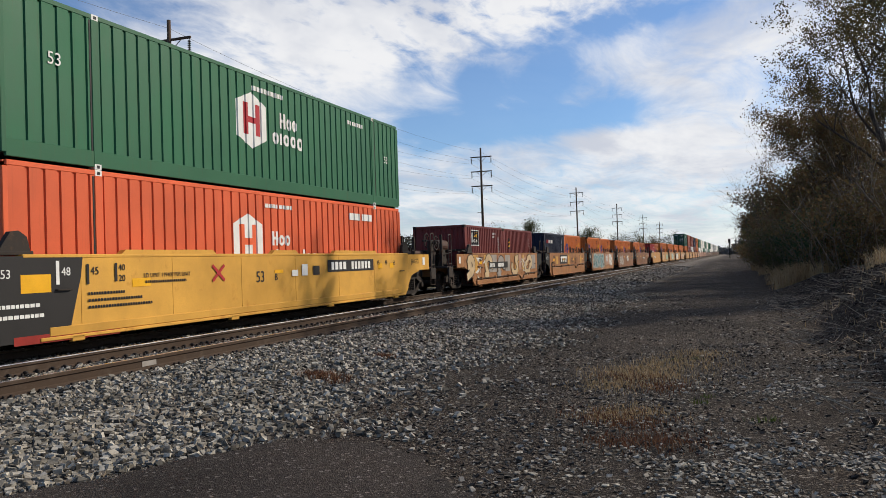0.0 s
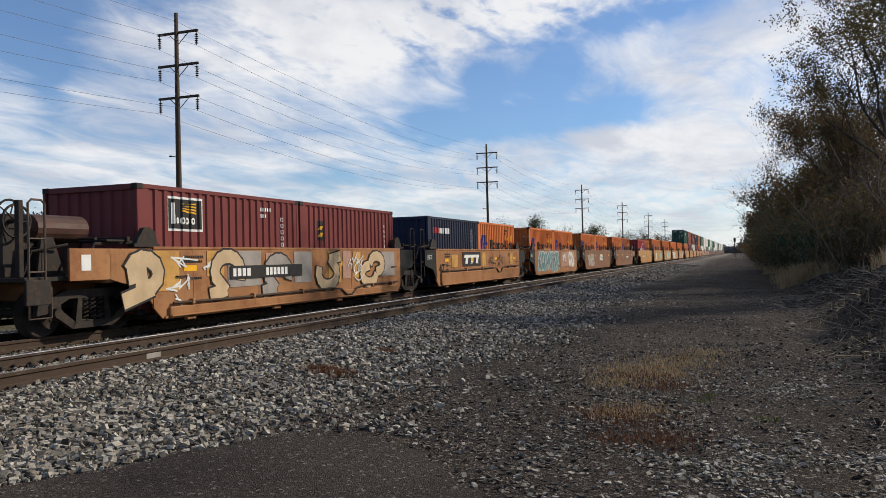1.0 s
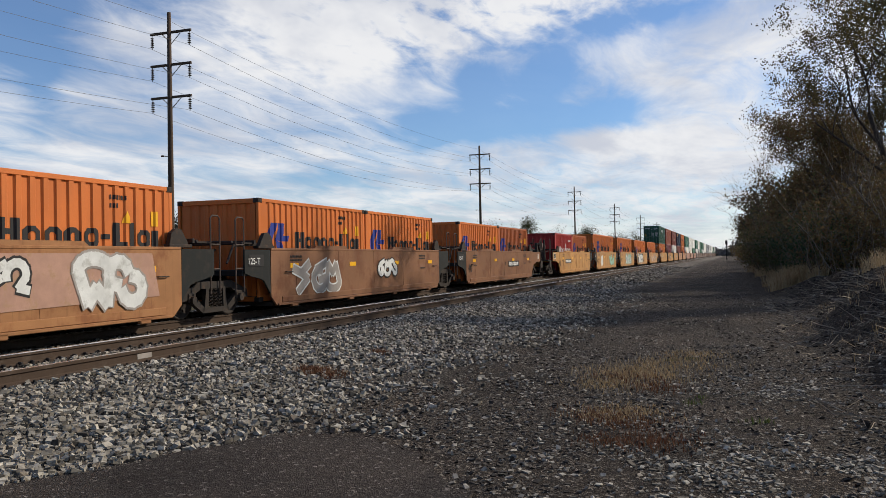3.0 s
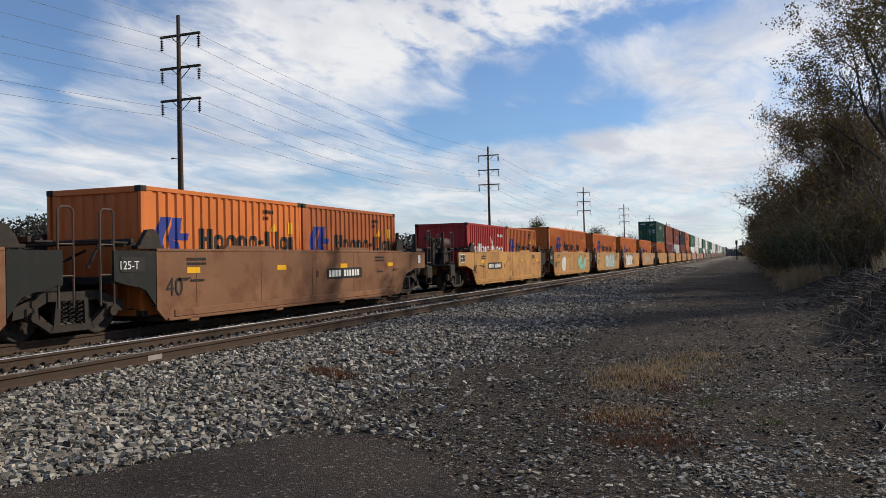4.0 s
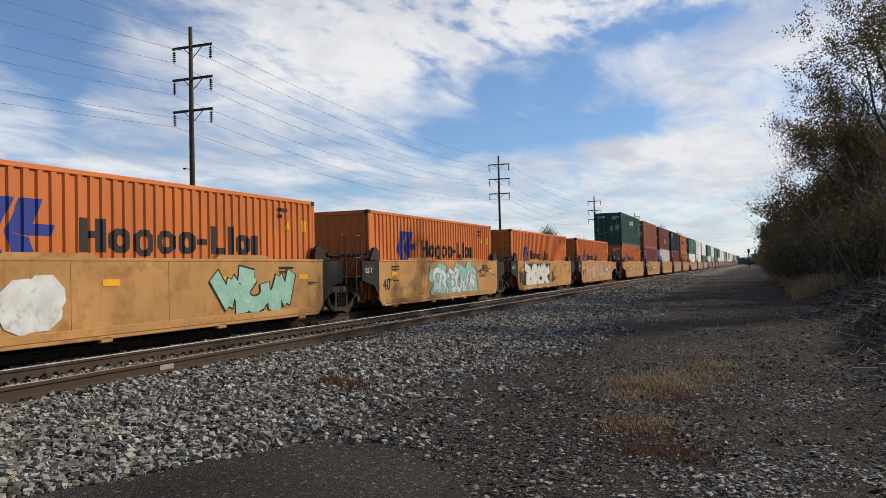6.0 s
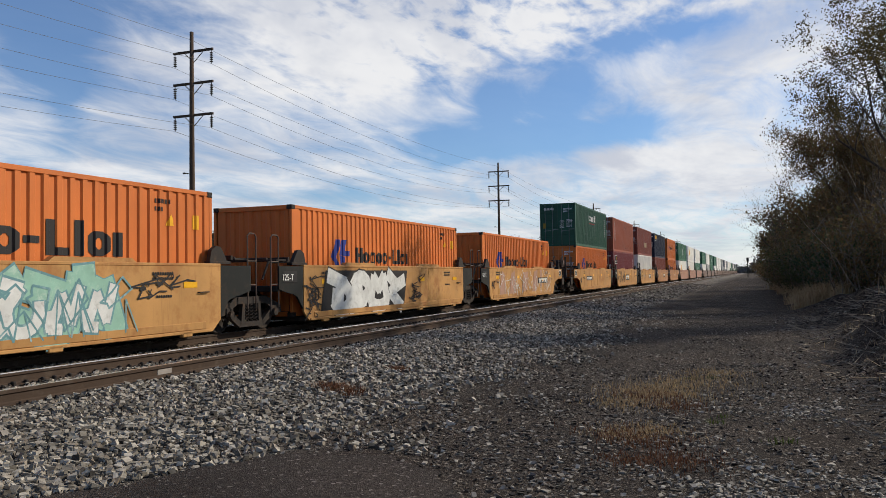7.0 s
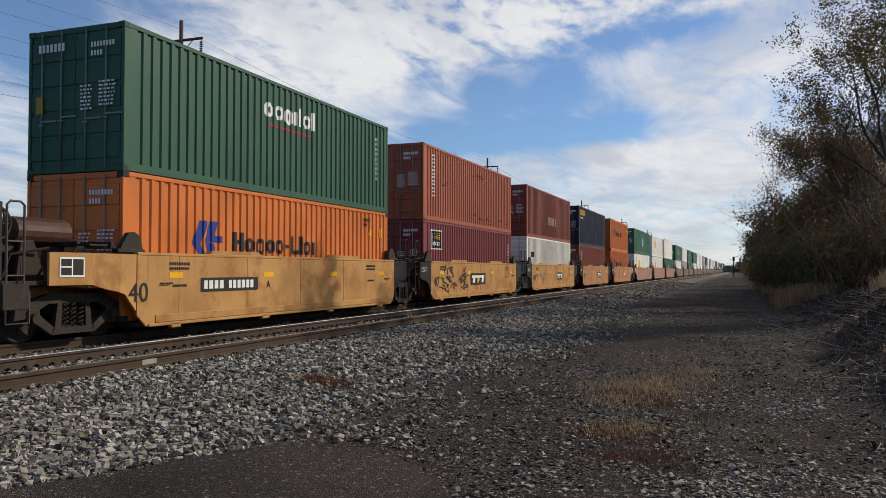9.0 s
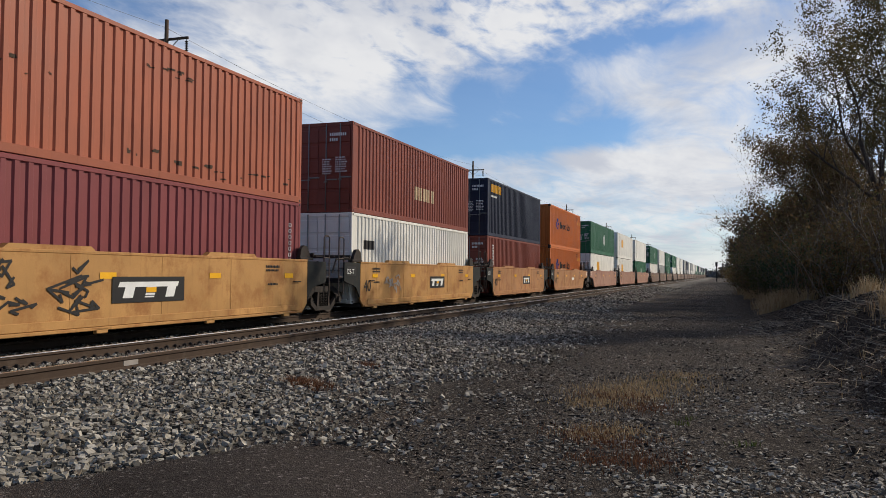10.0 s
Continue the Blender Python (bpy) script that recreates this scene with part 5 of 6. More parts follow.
CARS = {
    0: ("car_rusty", "rusty tan well car covered in cream block graffiti", [("paint_patch", [rect(0.1, 0.70, 0.75, 0.80), rect(1.75, 0.95, 0.6, 0.55), rect(7.1, 0.6, 0.75, 0.88), rect(8.6, 0.72, 0.5, 0.75)], "patch_ochre"), ("paint_patch", [rect(2.5, 0.68, 1.3, 0.82), rect(5.3, 0.68, 0.9, 0.80), rect(10.6, 0.7, 1.0, 0.78)], "spray_grey"), ("paint_patch", [rect(4.0, 0.7, 0.5, 0.75), rect(7.95, 0.7, 0.5, 0.8)], "patch_rose")] + scrawl(0.6, 0.5, 1.3, 0.9, 1, "spray_white") + tags(1, -0.72, 0.45, 1.02, 3, "patch_cream", "letter_black", 1.05, 0.30) + tags(1, 1.9, 0.48, 0.98, 8, "patch_cream", "letter_black", 1.3, 0.30) + tags(1, 3.9, 0.42, 0.98, 9, "spray_grey", "letter_black", 1.3, 0.30) + tags(1, 6.35, 0.45, 0.98, 12, "patch_cream", "letter_black", 1.4, 0.30) + tags(1, 9.15, 0.45, 0.98, 14, "patch_cream", "letter_black", 1.6, 0.30) + scrawl(8.0, 0.6, 1.0, 0.7, 2, "spray_white") + plate_marks(2.55, 0.86, 3.1)),
    1: ("car_rusty", "rusty tan well car with a black panel", [("paint_patch", [rect(1.75, 0.85, 0.75, 0.50), rect(5.75, 0.82, 0.50, 0.62), rect(10.3, 0.85, 0.45, 0.55)], "patch_ochre")] + panel_marks(3.1, 0.86, 2.4, 0.60) + scrawl(6.9, 0.9, 2.6, 0.45, 7, "letter_black", 0.03)),
    2: ("car_rusty", "rusty well car with teal and white graffiti", [("graffiti_fill", [[(0.6, 0.25), (6.6, 0.25), (6.3, 1.5), (0.9, 1.5)]], "spray_grey"), ("graffiti_fill", [[(6.9, 0.5), (11.4, 0.6), (11.2, 1.45), (7.1, 1.45)]], "patch_rose")] + tags(7, 0.7, 0.28, 1.15, 21, "spray_teal", "spray_white", 0.85, 0.24, 5.8) + [("graffiti_line", thin_lines(0.8, 6.2, 0.3, 1.45, 25), "letter_black")] + tags(2, 7.3, 0.8, 0.55, 22, "spray_white", "letter_black", 0.9) + tags(2, 9.2, 0.45, 0.95, 23, "spray_white", "spray_grey", 0.95)),
    3: ("car_brown", "rusty brown well car with pale looping graffiti", tags(3, 1.2, 0.35, 0.95, 31, "spray_grey", "spray_white", 0.95, 0.22) + tags(3, 6.4, 0.72, 0.55, 33, "spray_white", "letter_black", 0.9)),
    4: ("car_brown", "brown rusty well car with a black number plate", plate_marks(6.9)),
    5: ("car_tan", "weathered yellow well car with a black number plate", plate_marks(2.0)),
    6: ("car_tan", "weathered yellow well car with a white and a mint graffiti patch", [("graffiti_fill", [arc(2.75, 0.80, 0.50, 0.46, 0, 340, 9), arc(3.15, 0.93, 0.44, 0.40, 20, 350, 7), arc(3.0, 0.66, 0.52, 0.30, 10, 345, 7)], "spray_white")] + tags(3, 7.4, 0.45, 0.85, 62, "spray_mint", "letter_black", 1.3, 0.42)),
    7: ("car_tan", "weathered yellow well car with pale blue graffiti", tags(5, 4.2, 0.25, 1.1, 71, "spray_mint", "spray_teal", 0.9, 0.44, 5.2) + tags(6, 4.5, 0.35, 0.95, 72, "spray_white", "spray_teal", 0.9, 0.20, 4.8) + [("graffiti_line", thin_lines(4.4, 9.0, 0.3, 1.35, 73, 0.04), "spray_teal")] + scrawl(9.6, 1.0, 1.1, 0.3, 11, "letter_black", 0.03)),
    8: ("car_tan", "weathered yellow well car with large black and white graffiti", [("graffiti_outline", [rect(0.9, 0.22, 5.4, 1.22, 0.3)], "letter_black")] + tags(4, 1.3, 0.22, 1.18, 84, "spray_white", "letter_black", 1.05, 0.36, 5.3) + scrawl(7.0, 0.5, 0.7, 0.8, 4, "letter_black", 0.03, 14) + scrawl(0.3, 0.3, 0.6, 1.0, 9, "letter_black", 0.03, 14)),
    9: ("car_tan", "weathered yellow well car with rose patches and thin white graffiti lines", [("graffiti_fill", [[(1.5, 0.3), (2.6, 0.3), (2.3, 1.3), (1.9, 1.45)], [(3.1, 0.35), (4.3, 0.25), (4.0, 1.45), (3.4, 1.3)], [(5.2, 0.3), (6.2, 0.5), (6.4, 1.4), (5.5, 1.35)], [(7.25, 0.28), (8.25, 0.45), (8.35, 1.5), (7.6, 1.4)], [(8.95, 0.55), (9.25, 0.55), (9.35, 1.5), (8.9, 1.5)]], "patch_rose")] + panel_marks(8.4, 0.78, 2.1, 0.30) + [("graffiti_line", thin_lines(1.4, 10.6, 0.25, 1.5, 93, 0.03), "spray_white")]),
    10: ("car_tan", "weathered yellow well car with a black number plate", plate_marks(2.0)),
    11: ("car_tan", "weathered yellow well car with black scrawls and a dark panel", scrawl(1.3, 0.5, 1.4, 0.8, 111, "letter_black", 0.045, 16) + scrawl(3.3, 0.5, 1.0, 0.8, 112, "letter_black", 0.045, 12) + panel_marks(4.7, 0.62, 2.1, 0.50)),
    12: ("car_tan", "weathered yellow well car with a dark panel", panel_marks(6.4, 0.66, 1.7, 0.45) + scrawl(2.0, 0.6, 1.2, 0.5, 121, "spray_grey", 0.05)),
    13: ("car_dull", "dull brown well car with a dark panel", panel_marks(6.4, 0.66, 1.7, 0.45)),
    14: ("car_dull", "dull brown well car with a small white mark", [("number_marking", [rect(6.75, 0.8, 0.9, 0.2)], "letter_white")]),
}
for k, (body, label, marks) in CARS.items():
    first, last = k % 5 == 0, k % 5 == 4
    extra = [] if first else [("end_sign", [rect(-0.85, 1.14, 0.62, 0.28)], "letter_black")]
    car = moving(well_car(L40, body, label, first, last, True, extra + usual(L40, k) + list(marks), {0: 0.22, 1: 0.50}.get(k, 0)), well_start(k), ZR)
    if not first:
        lettering("125-T", 0.22, "letter_white", car, SW + 0.010, -0.92, 1.19)
    if k >= 4 or k in (1,):
        lettering("40", 0.52, "letter_black", car, SW + 0.010, 0.35 if k not in (5, 10) else -0.12, 0.64)
    if k in (5, 10):
        lettering("A", 0.24, "letter_black", car, SW + 0.010, 4.5, 0.82)
    if k == 4:
        lettering("B", 0.24, "letter_black", car, SW + 0.010, 6.3, 0.86)

hub_car = moving(well_car(L53, "car_yellow", "clean yellow well car with black end panels and stencilled marks", False, True, False,
    [("black_panel", [[(-1.0, 0.16), (1.0, 0.16), (1.3, 1.2), (1.35, 1.55), (-1.0, 1.55)]], "letter_black"),
     ("reflector", [rect(0.05, 0.95, 0.6, 0.30), rect(2.55, 0.96, 0.5, 0.16), rect(7.5, 1.1, 0.4, 0.08), rect(13.6, 1.1, 0.3, 0.16), rect(14.5, 1.1, 0.3, 0.16)], "marker_yellow"),
     ("sill_stripe", [rect(-0.1, 0.12, 2.3, 0.14)], "brake_stripe"), ("number_plate", [rect(10.23, 1.06, 3.0, 0.34)], "letter_black"),
     ("number_marking", bars(4, 10.45, 1.12, 0.22, 0.18, 0.35, 3) + bars(6, 11.7, 1.12, 0.22, 0.14, 0.35, 5), "letter_white"),
     ("stencil", bars(14, 1.45, 0.86, 0.05, 0.05, 0.4, 4) + bars(20, 1.45, 0.74, 0.05, 0.05, 0.4, 5) + bars(24, 1.45, 0.62, 0.05, 0.05, 0.4, 6) + [rect(1.42, 1.05, 0.06, 0.36), rect(2.1, 1.08, 0.06, 0.34)] + bars(22, 2.9, 1.02, 0.05, 0.04, 0.4, 7), "letter_black"),
     ("stencil", [rect(-0.45, 1.05, 0.07, 0.42), rect(0.75, 1.07, 0.07, 0.40)] + bars(9, -0.4, 0.72, 0.06, 0.08, 0.3, 4) + bars(9, -0.4, 0.55, 0.06, 0.08, 0.3, 5), "letter_white"),
     ("badge", stroke([(5.02, 1.0), (5.42, 1.32)], 0.07) + stroke([(5.02, 1.32), (5.42, 1.0)], 0.07), "letter_red"), ("label_panel", [rect(9.4, 1.0, 0.35, 0.25)], "letter_black"), ("label_panel", [rect(8.3, 1.0, 0.3, 0.16), rect(8.8, 1.0, 0.3, 0.3)], "letter_white")]), HUB, ZR)
for words, size, y, z, colour in (("53", 0.20, -0.33, 1.2, "letter_white"), ("48", 0.20, 0.87, 1.22, "letter_white"), ("45", 0.20, 1.52, 1.22, "letter_black"), ("40", 0.17, 2.2, 1.28, "letter_black"), ("20", 0.17, 2.2, 1.08, "letter_black"), ("LD LIMIT 119400 PER UNIT", 0.12, 2.86, 1.13, "letter_black"), ("53", 0.20, 14.75, 1.2, "letter_black"), ("48", 0.20, 14.1, 1.22, "letter_black"), ("45", 0.20, 13.5, 1.22, "letter_black"), ("40", 0.17, 12.95, 1.28, "letter_black"), ("20", 0.17, 12.95, 1.08, "letter_black"), ("53", 0.38, 6.68, 0.90, "letter_black"), ("B", 0.24, 7.5, 0.92, "letter_black")):
    lettering(words, size, colour, hub_car, SW + 0.010, y, z)
lettering("JWG33", 0.23, "letter_black", hub_car, SW - 0.003, L53 + 0.22, 1.22)
# sill caps along the long car's edge
capm = cached("sill_cap", lambda: Mesh().plate([(0, 0), (1.3, 0), (1.15, 0.10), (0.15, 0.10)], -0.12, 0.0).data("sill_cap", M["car_yellow"]))
for y in (3.9, 7.4, 10.6):
    part("sill_cap", capm, hub_car, (SW, y, TOP))
# the same car set goes on behind: far wells with long loads
def far_train():
    y = well_start(14) + L40 + 5.6
    rng = random.Random(4)
    first = [("white", "emp_green"), ("white", "white"), ("emp_green", "white"), ("white", "emp_green"), ("grey", "white"), ("emp_green", "emp_green"), ("white", "emp_green"), ("white", "white"), ("white", "white"), ("grey", "grey")]
    looks = [("white", "plain white"), ("emp_green", "green"), ("grey", "grey"), ("white", "white")]
    for k in range(26):
        if k < len(first):
            pair = first[k]
        else:
            pair = (rng.choice(["white", "grey", "emp_green", "white"]), rng.choice(["white", "grey", "navy", "white", "emp_green"]))
        z = ZF
        for n, paint in enumerate(pair):
            names = {"white": "white", "emp_green": "green", "grey": "grey", "navy": "dark blue"}
            marks = []
            if k < 8:
                marks = [("logo", [shield(8.2, 0.9, 0.9)], "letter_white" if paint != "white" else "letter_black")] if paint == "emp_green" else [("logo", [rect(3.8, 1.3, 1.6, 0.9)], "marker_yellow")] if k < 2 else []
            moving(container(L53, H40, paint, names[paint] + " fifty-three-foot container far down the train", "door", "plate", marks), y, z)
            z += H40
        trio = k % 3
        moving(well_car(L53, "car_pink" if k < 3 else "car_grey", "faded reddish well car" if k < 3 else "dark brown well car", trio == 0, trio == 2, True, usual(L53, 50 + k)), y, ZR)
        y += L53 + (3.3 if trio != 2 else 7.6)


far_train()


# ---- power line ----
XP = -36.0
POLES = [-28.0, 44.6, 116.0, 194.5, 266.0, 345.0, 425.0]
ARMS = (16.12, 13.88, 11.64)


def power_pole():
    pole = tagged(new("power_pole"), "tall wooden power pole with three crossarms", "power pole", "power poles along the line")
    part("mast", Mesh().tube([(0, 0, -0.5), (0.02, 0, 6), (-0.02, 0.03, 12), (0, 0, 19.15)], [0.23, 0.20, 0.17, 0.13], 10).data("mast", M["pole_wood"], smooth=True), pole)
    arm = Mesh().box(-1.68, -0.07, -0.08, 1.68, 0.07, 0.08, 0.012).data("crossarm", M["pole_wood"])
    brace = Mesh().tube([(0, 0.09, -0.75), (0.75, 0.09, -0.08)], 0.03, 5).tube([(0, 0.09, -0.75), (-0.75, 0.09, -0.08)], 0.03, 5).data("brace", M["pole_wood"])
    me = Mesh()
    for k in range(5):
        me.tube([(0, 0, -0.14 - k * 0.15), (0, 0, -0.20 - k * 0.15), (0, 0, -0.24 - k * 0.15)], [0.05, 0.135, 0.05], 9)
    me.tube([(0, 0, 0.0), (0, 0, -0.95)], 0.025, 5)
    ins = me.data("insulator", M["insulator"])
    for z in ARMS:
        a = part("crossarm", arm, pole, (0.0, 0.15, z + 1.7))
        part("brace", brace, a)
        for s in (-1.55, 1.55):
            part("insulator", ins, a, (s, 0, -0.08))
    part("lamp_arm", Mesh().tube([(0, 0, 0), (-0.6, 0, 0.12)], 0.03, 6).box(-0.75, -0.06, 0.05, -0.55, 0.06, 0.16, 0.02).data("lamp_arm", M["pole_wood"]), pole, (0, 0, 9.2))
    return pole


pole = power_pole()
pole.matrix_basis = Matrix.Translation((XP, POLES[0], -0.3))
for k, y in enumerate(POLES[1:]):
    copy_thing(pole, pose(XP, y, -0.3, 0, 0.15 * math.sin(k * 1.7 + 1), 2 * math.sin(k)))


def wires():
    for z in ARMS + (16.9,):
        for s in ((-1.55, 1.55) if z < 16.5 else (0.0,)):
            pts = []
            for a, b in zip(POLES, POLES[1:]):
                for k in range(16):
                    u = k / 16
                    pts.append((XP + s, a + (b - a) * u, z + 1.7 - 0.3 - (1.0 if z < 16.5 else 0.0) - 4 * (1.5 if z < 16.5 else 1.2) * u * (1 - u)))
            me = Mesh().tube(pts, 0.011, 4, False)
            tagged(new("power_line", me.data("power_line", M["wire"])), "thin sagging power line strung between wooden poles", "power line", "power lines")


wires()


# ---- trees and brush ----
def leaf_cards(points, size, rng, spread=0.0, droop=0.3):
    """Small bent four-cornered leaves round given points."""
    p = np.repeat(points, 1, axis=0)
    n = len(p)
    if spread:
        p = p + rng.normal(0, spread, (n, 3))
    d = rng.normal(0, 1, (n, 3))
    d[:, 2] -= droop
    d /= np.linalg.norm(d, axis=1, keepdims=True)
    q = rng.normal(0, 1, (n, 3))
    q -= d * (q * d).sum(1, keepdims=True)
    q /= np.linalg.norm(q, axis=1, keepdims=True)
    s = (size * rng.uniform(0.6, 1.4, n))[:, None]
    v = np.stack([p, p + d * s * 0.5 + q * s * 0.32, p + d * s, p + d * s * 0.5 - q * s * 0.32], 1)
    return v.reshape(-1, 3), np.arange(n * 4).reshape(n, 4)


def grow_tree(seed, tall, levels=4, lean=(0, 0), limb=0.55, start=0.25, up=0.35, forks=3, r0=None):
    """Limbs as tapered tubes, and the outermost twig points."""
    rng = random.Random(seed)
    me, tips = Mesh(), []

    def limbs(p, d, length, r, level):
        pts, rad, n = [p], [r], 5
        for k in range(n):
            d = (d + Vector((rng.gauss(0, 0.13), rng.gauss(0, 0.13), rng.gauss(0, 0.08) + (0.06 if level else 0)))).normalized()
            p = p + d * length / n
            pts.append(p)
            rad.append(r * (1 - 0.75 * (k + 1) / n) if level == levels - 1 else r * (1 - 0.55 * (k + 1) / n))
        me.tube(pts, rad, 7 if level == 0 else 5 if level == 1 else 4 if level == 2 else 3, level == 0)
        if level >= levels - 2:
            tips.extend(pts[1:])
        if level < levels - 1:
            count = forks + (2 if level == 0 else 0)
            for k in range(count):
                i = rng.choice([2, 3, 4, 5]) if level else min(5, 1 + int(start * 5) + k % (5 - int(start * 5)))
                ang = rng.uniform(0, 6.283)
                side = d.orthogonal().normalized()
                side = (side * math.cos(ang) + d.cross(side) * math.sin(ang)).normalized()
                nd = (d * rng.uniform(0.45, 0.9) + side * rng.uniform(0.5, 0.9) + Vector((0, 0, up * rng.uniform(0.2, 1)))).normalized()
                limbs(pts[i], nd, length * limb * rng.uniform(0.75, 1.2), rad[i] * 0.62, level + 1)

    limbs(Vector((0, 0, -0.1)), Vector((lean[0], lean[1], 1)).normalized(), tall * 0.55, r0 or tall * 0.016, 0)
    return me, np.array([tuple(t) for t in tips])


def tree(name, seed, tall, label, leaf, leaves, size, at, category="tree", spread=0.3, high=0.0, spin=None, bark="bark", **how):
    me, tips = grow_tree(seed, tall, **how)
    ob = tagged(new(name), label, category, "trees beside the road")
    ob.matrix_basis = pose(at[0], at[1], float(height(at[0], at[1])) - 0.05, 0, 0, (seed * 67) % 360 if spin is None else spin)
    part("trunk", me.data("trunk", M[bark], smooth=True), ob)
    if leaves:
        rng = np.random.default_rng(seed)
        lift = np.clip(tips[:, 2] / tips[:, 2].max(), 0, 1)
        weight = np.where(lift > 0.78, 1.0, 1.0 - high) * rng.choice([0.15, 0.6, 1.0, 1.0], len(tips))
        pts = tips[rng.choice(len(tips), leaves, p=weight / weight.sum())]
        v, f = leaf_cards(pts, size, rng, spread)
        part("crown", raw_mesh("crown", v, f, M[leaf]), ob)
    return ob


def bush(seed, wide, tall, label, leaf, leaves, size, at, twigs=60, stretch=1.0):
    """A thicket: many stems from the ground, leaves in uneven clumps."""
    r, rng = random.Random(seed), np.random.default_rng(seed)
    me, tips = Mesh(), []
    for k in range(twigs):
        a, q = r.uniform(0, 6.283), r.uniform(0, 0.5) * wide
        p = Vector((math.cos(a) * q, math.sin(a) * q * stretch, -0.1))
        d = Vector((math.cos(a) * 0.35 + r.gauss(0, 0.2), math.sin(a) * 0.35 + r.gauss(0, 0.2), 1)).normalized()
        ln = tall * r.uniform(0.55, 1.0)
        pts = [p]
        for j in range(4):
            d = (d + Vector((r.gauss(0, 0.18), r.gauss(0, 0.18), -0.02))).normalized()
            pts.append(pts[-1] + d * ln / 4)
        me.tube(pts, [0.03, 0.024, 0.018, 0.012, 0.005], 3, False)
        tips += pts[1:]
        for j in range(4):
            b = pts[r.choice([1, 2, 3])]
            e = b + Vector((r.gauss(0, 0.45), r.gauss(0, 0.45), r.uniform(0.1, 0.7)))
            me.tube([b, (b + e) / 2 + Vector((0, 0, 0.08)), e], [0.012, 0.009, 0.004], 3, False)
            tips += [(b + e) / 2, e]
    ob = tagged(new("bush"), label, "bush", "brush beside the road")
    ob.matrix_basis = pose(at[0], at[1], float(height(at[0], at[1])) - 0.1)
    part("branchwork", me.data("branchwork", M["twig"]), ob)
    pts = np.array([tuple(t) for t in tips])[rng.integers(0, len(tips), leaves)]
    v, f = leaf_cards(pts, size, rng, 0.22)
    part("foliage", raw_mesh("foliage", v, f, M[leaf]), ob)
    return ob


def planting():
    rng = random.Random(11)
    names = {"leaf_cedar": "dense dark green evergreen bush", "leaf_green": "dark green bush with autumn leaves", "leaf_brown": "tangled brown autumn brush with pale stems"}
    # the tall spreading tree with thinning leaves, and two more added beyond the picture's edge to shade the train
    tree("tree", 30, 13.6, "tall spreading tree with thinning dark autumn leaves", "leaf_olive", 24000, 0.095, (6.3, 38.5), spread=0.15, high=0.45, spin=120, levels=5, forks=4, up=0.55, limb=0.6, r0=0.20)
    tree("tree", 8, 13.0, "half-bare tree with dark leaves and thin branches", "leaf_olive", 14000, 0.10, (7.6, 30.5), spread=0.3, levels=4, forks=4, up=0.5)
    tree("tree", 9, 11.0, "half-bare tree with dark leaves and thin branches", "leaf_olive", 12000, 0.10, (9.0, 33.5), spread=0.3, levels=4, forks=4, up=0.5)
    # rounded brown trees that lean out over the road
    for seed, tall, x, y, leaf in ((15, 8.6, 6.0, 42.0, "leaf_brown"), (22, 10.2, 4.8, 47.0, "leaf_brown"), (24, 9.6, 7.8, 45.0, "leaf_brown"), (31, 9.5, 5.2, 53.0, "leaf_green"), (33, 10.0, 6.8, 57.0, "leaf_brown"), (36, 9.0, 4.8, 61.0, "leaf_brown")):
        tree("tree", seed, tall, "broad tree with dense brown autumn leaves" if leaf == "leaf_brown" else "half-bare tree with dark green leaves", leaf, 24000, 0.095, (x, y), spread=0.24, levels=5, forks=4, up=0.22, limb=0.58, start=0.0)
    for seed, tall, x, y in ((41, 8.5, 3.0, 64.0), (47, 9.0, 2.6, 72.0), (49, 8.5, 3.0, 82.0)):
        tree("bare_tree", seed, tall, "bare leafless tree with fine grey twigs", "leaf_brown", 0, 0.1, (x, y), spread=0.3, levels=5, forks=4, up=0.22, limb=0.6)
    # pale leafless saplings in front of the dark brush
    for seed, tall, x, y in ((90, 7.5, 4.9, 35.0), (91, 8.2, 4.4, 38.6), (92, 6.8, 5.6, 32.0), (93, 8.0, 3.4, 44.5), (94, 7.0, 2.9, 51.0)):
        tree("bare_tree", seed, tall, "leafless sapling with pale grey branches before dark brush", "leaf_brown", 0, 0.1, (x, y), levels=5, forks=4, up=0.4, limb=0.62, r0=0.06, start=0.0, bark="twig")
    for k in range(9):
        y = 75 + k * 16
        tree("tree", 60 + k, rng.uniform(8, 10.5), "roadside tree with brown autumn leaves", rng.choice(["leaf_brown", "leaf_green"]), 5000, 0.28, (rng.uniform(4.2, 6.5), y), spread=0.5, levels=4, forks=4)
    # brush under and between the trees
    for k in range(18):
        y = 33.5 + k * 2.3
        x = 4.0 + rng.uniform(-0.4, 0.5) - 0.02 * (y - 33)
        kind = "leaf_cedar" if k in (1, 2, 4, 5) else rng.choice(["leaf_green", "leaf_brown", "leaf_brown"])
        bush(100 + k, rng.uniform(2.4, 3.2), rng.uniform(2.8, 4.2), names[kind], kind, 6200, 0.10, (x, y), 46, 1.2)
        bush(200 + k, rng.uniform(3.0, 4.0), rng.uniform(5.0, 7.0), names["leaf_brown"], "leaf_brown", 4000, 0.145, (x + rng.uniform(2.0, 3.0), y + 1.2), 46, 1.2)
    for k in range(14):
        y = 76 + k * 9
        bush(300 + k, rng.uniform(4, 5), rng.uniform(3, 4.5), "dark roadside brush far along the road", rng.choice(["leaf_brown", "leaf_green"]), 3500, 0.2, (rng.uniform(3.6, 5.0), y), 30, 1.6)


planting()


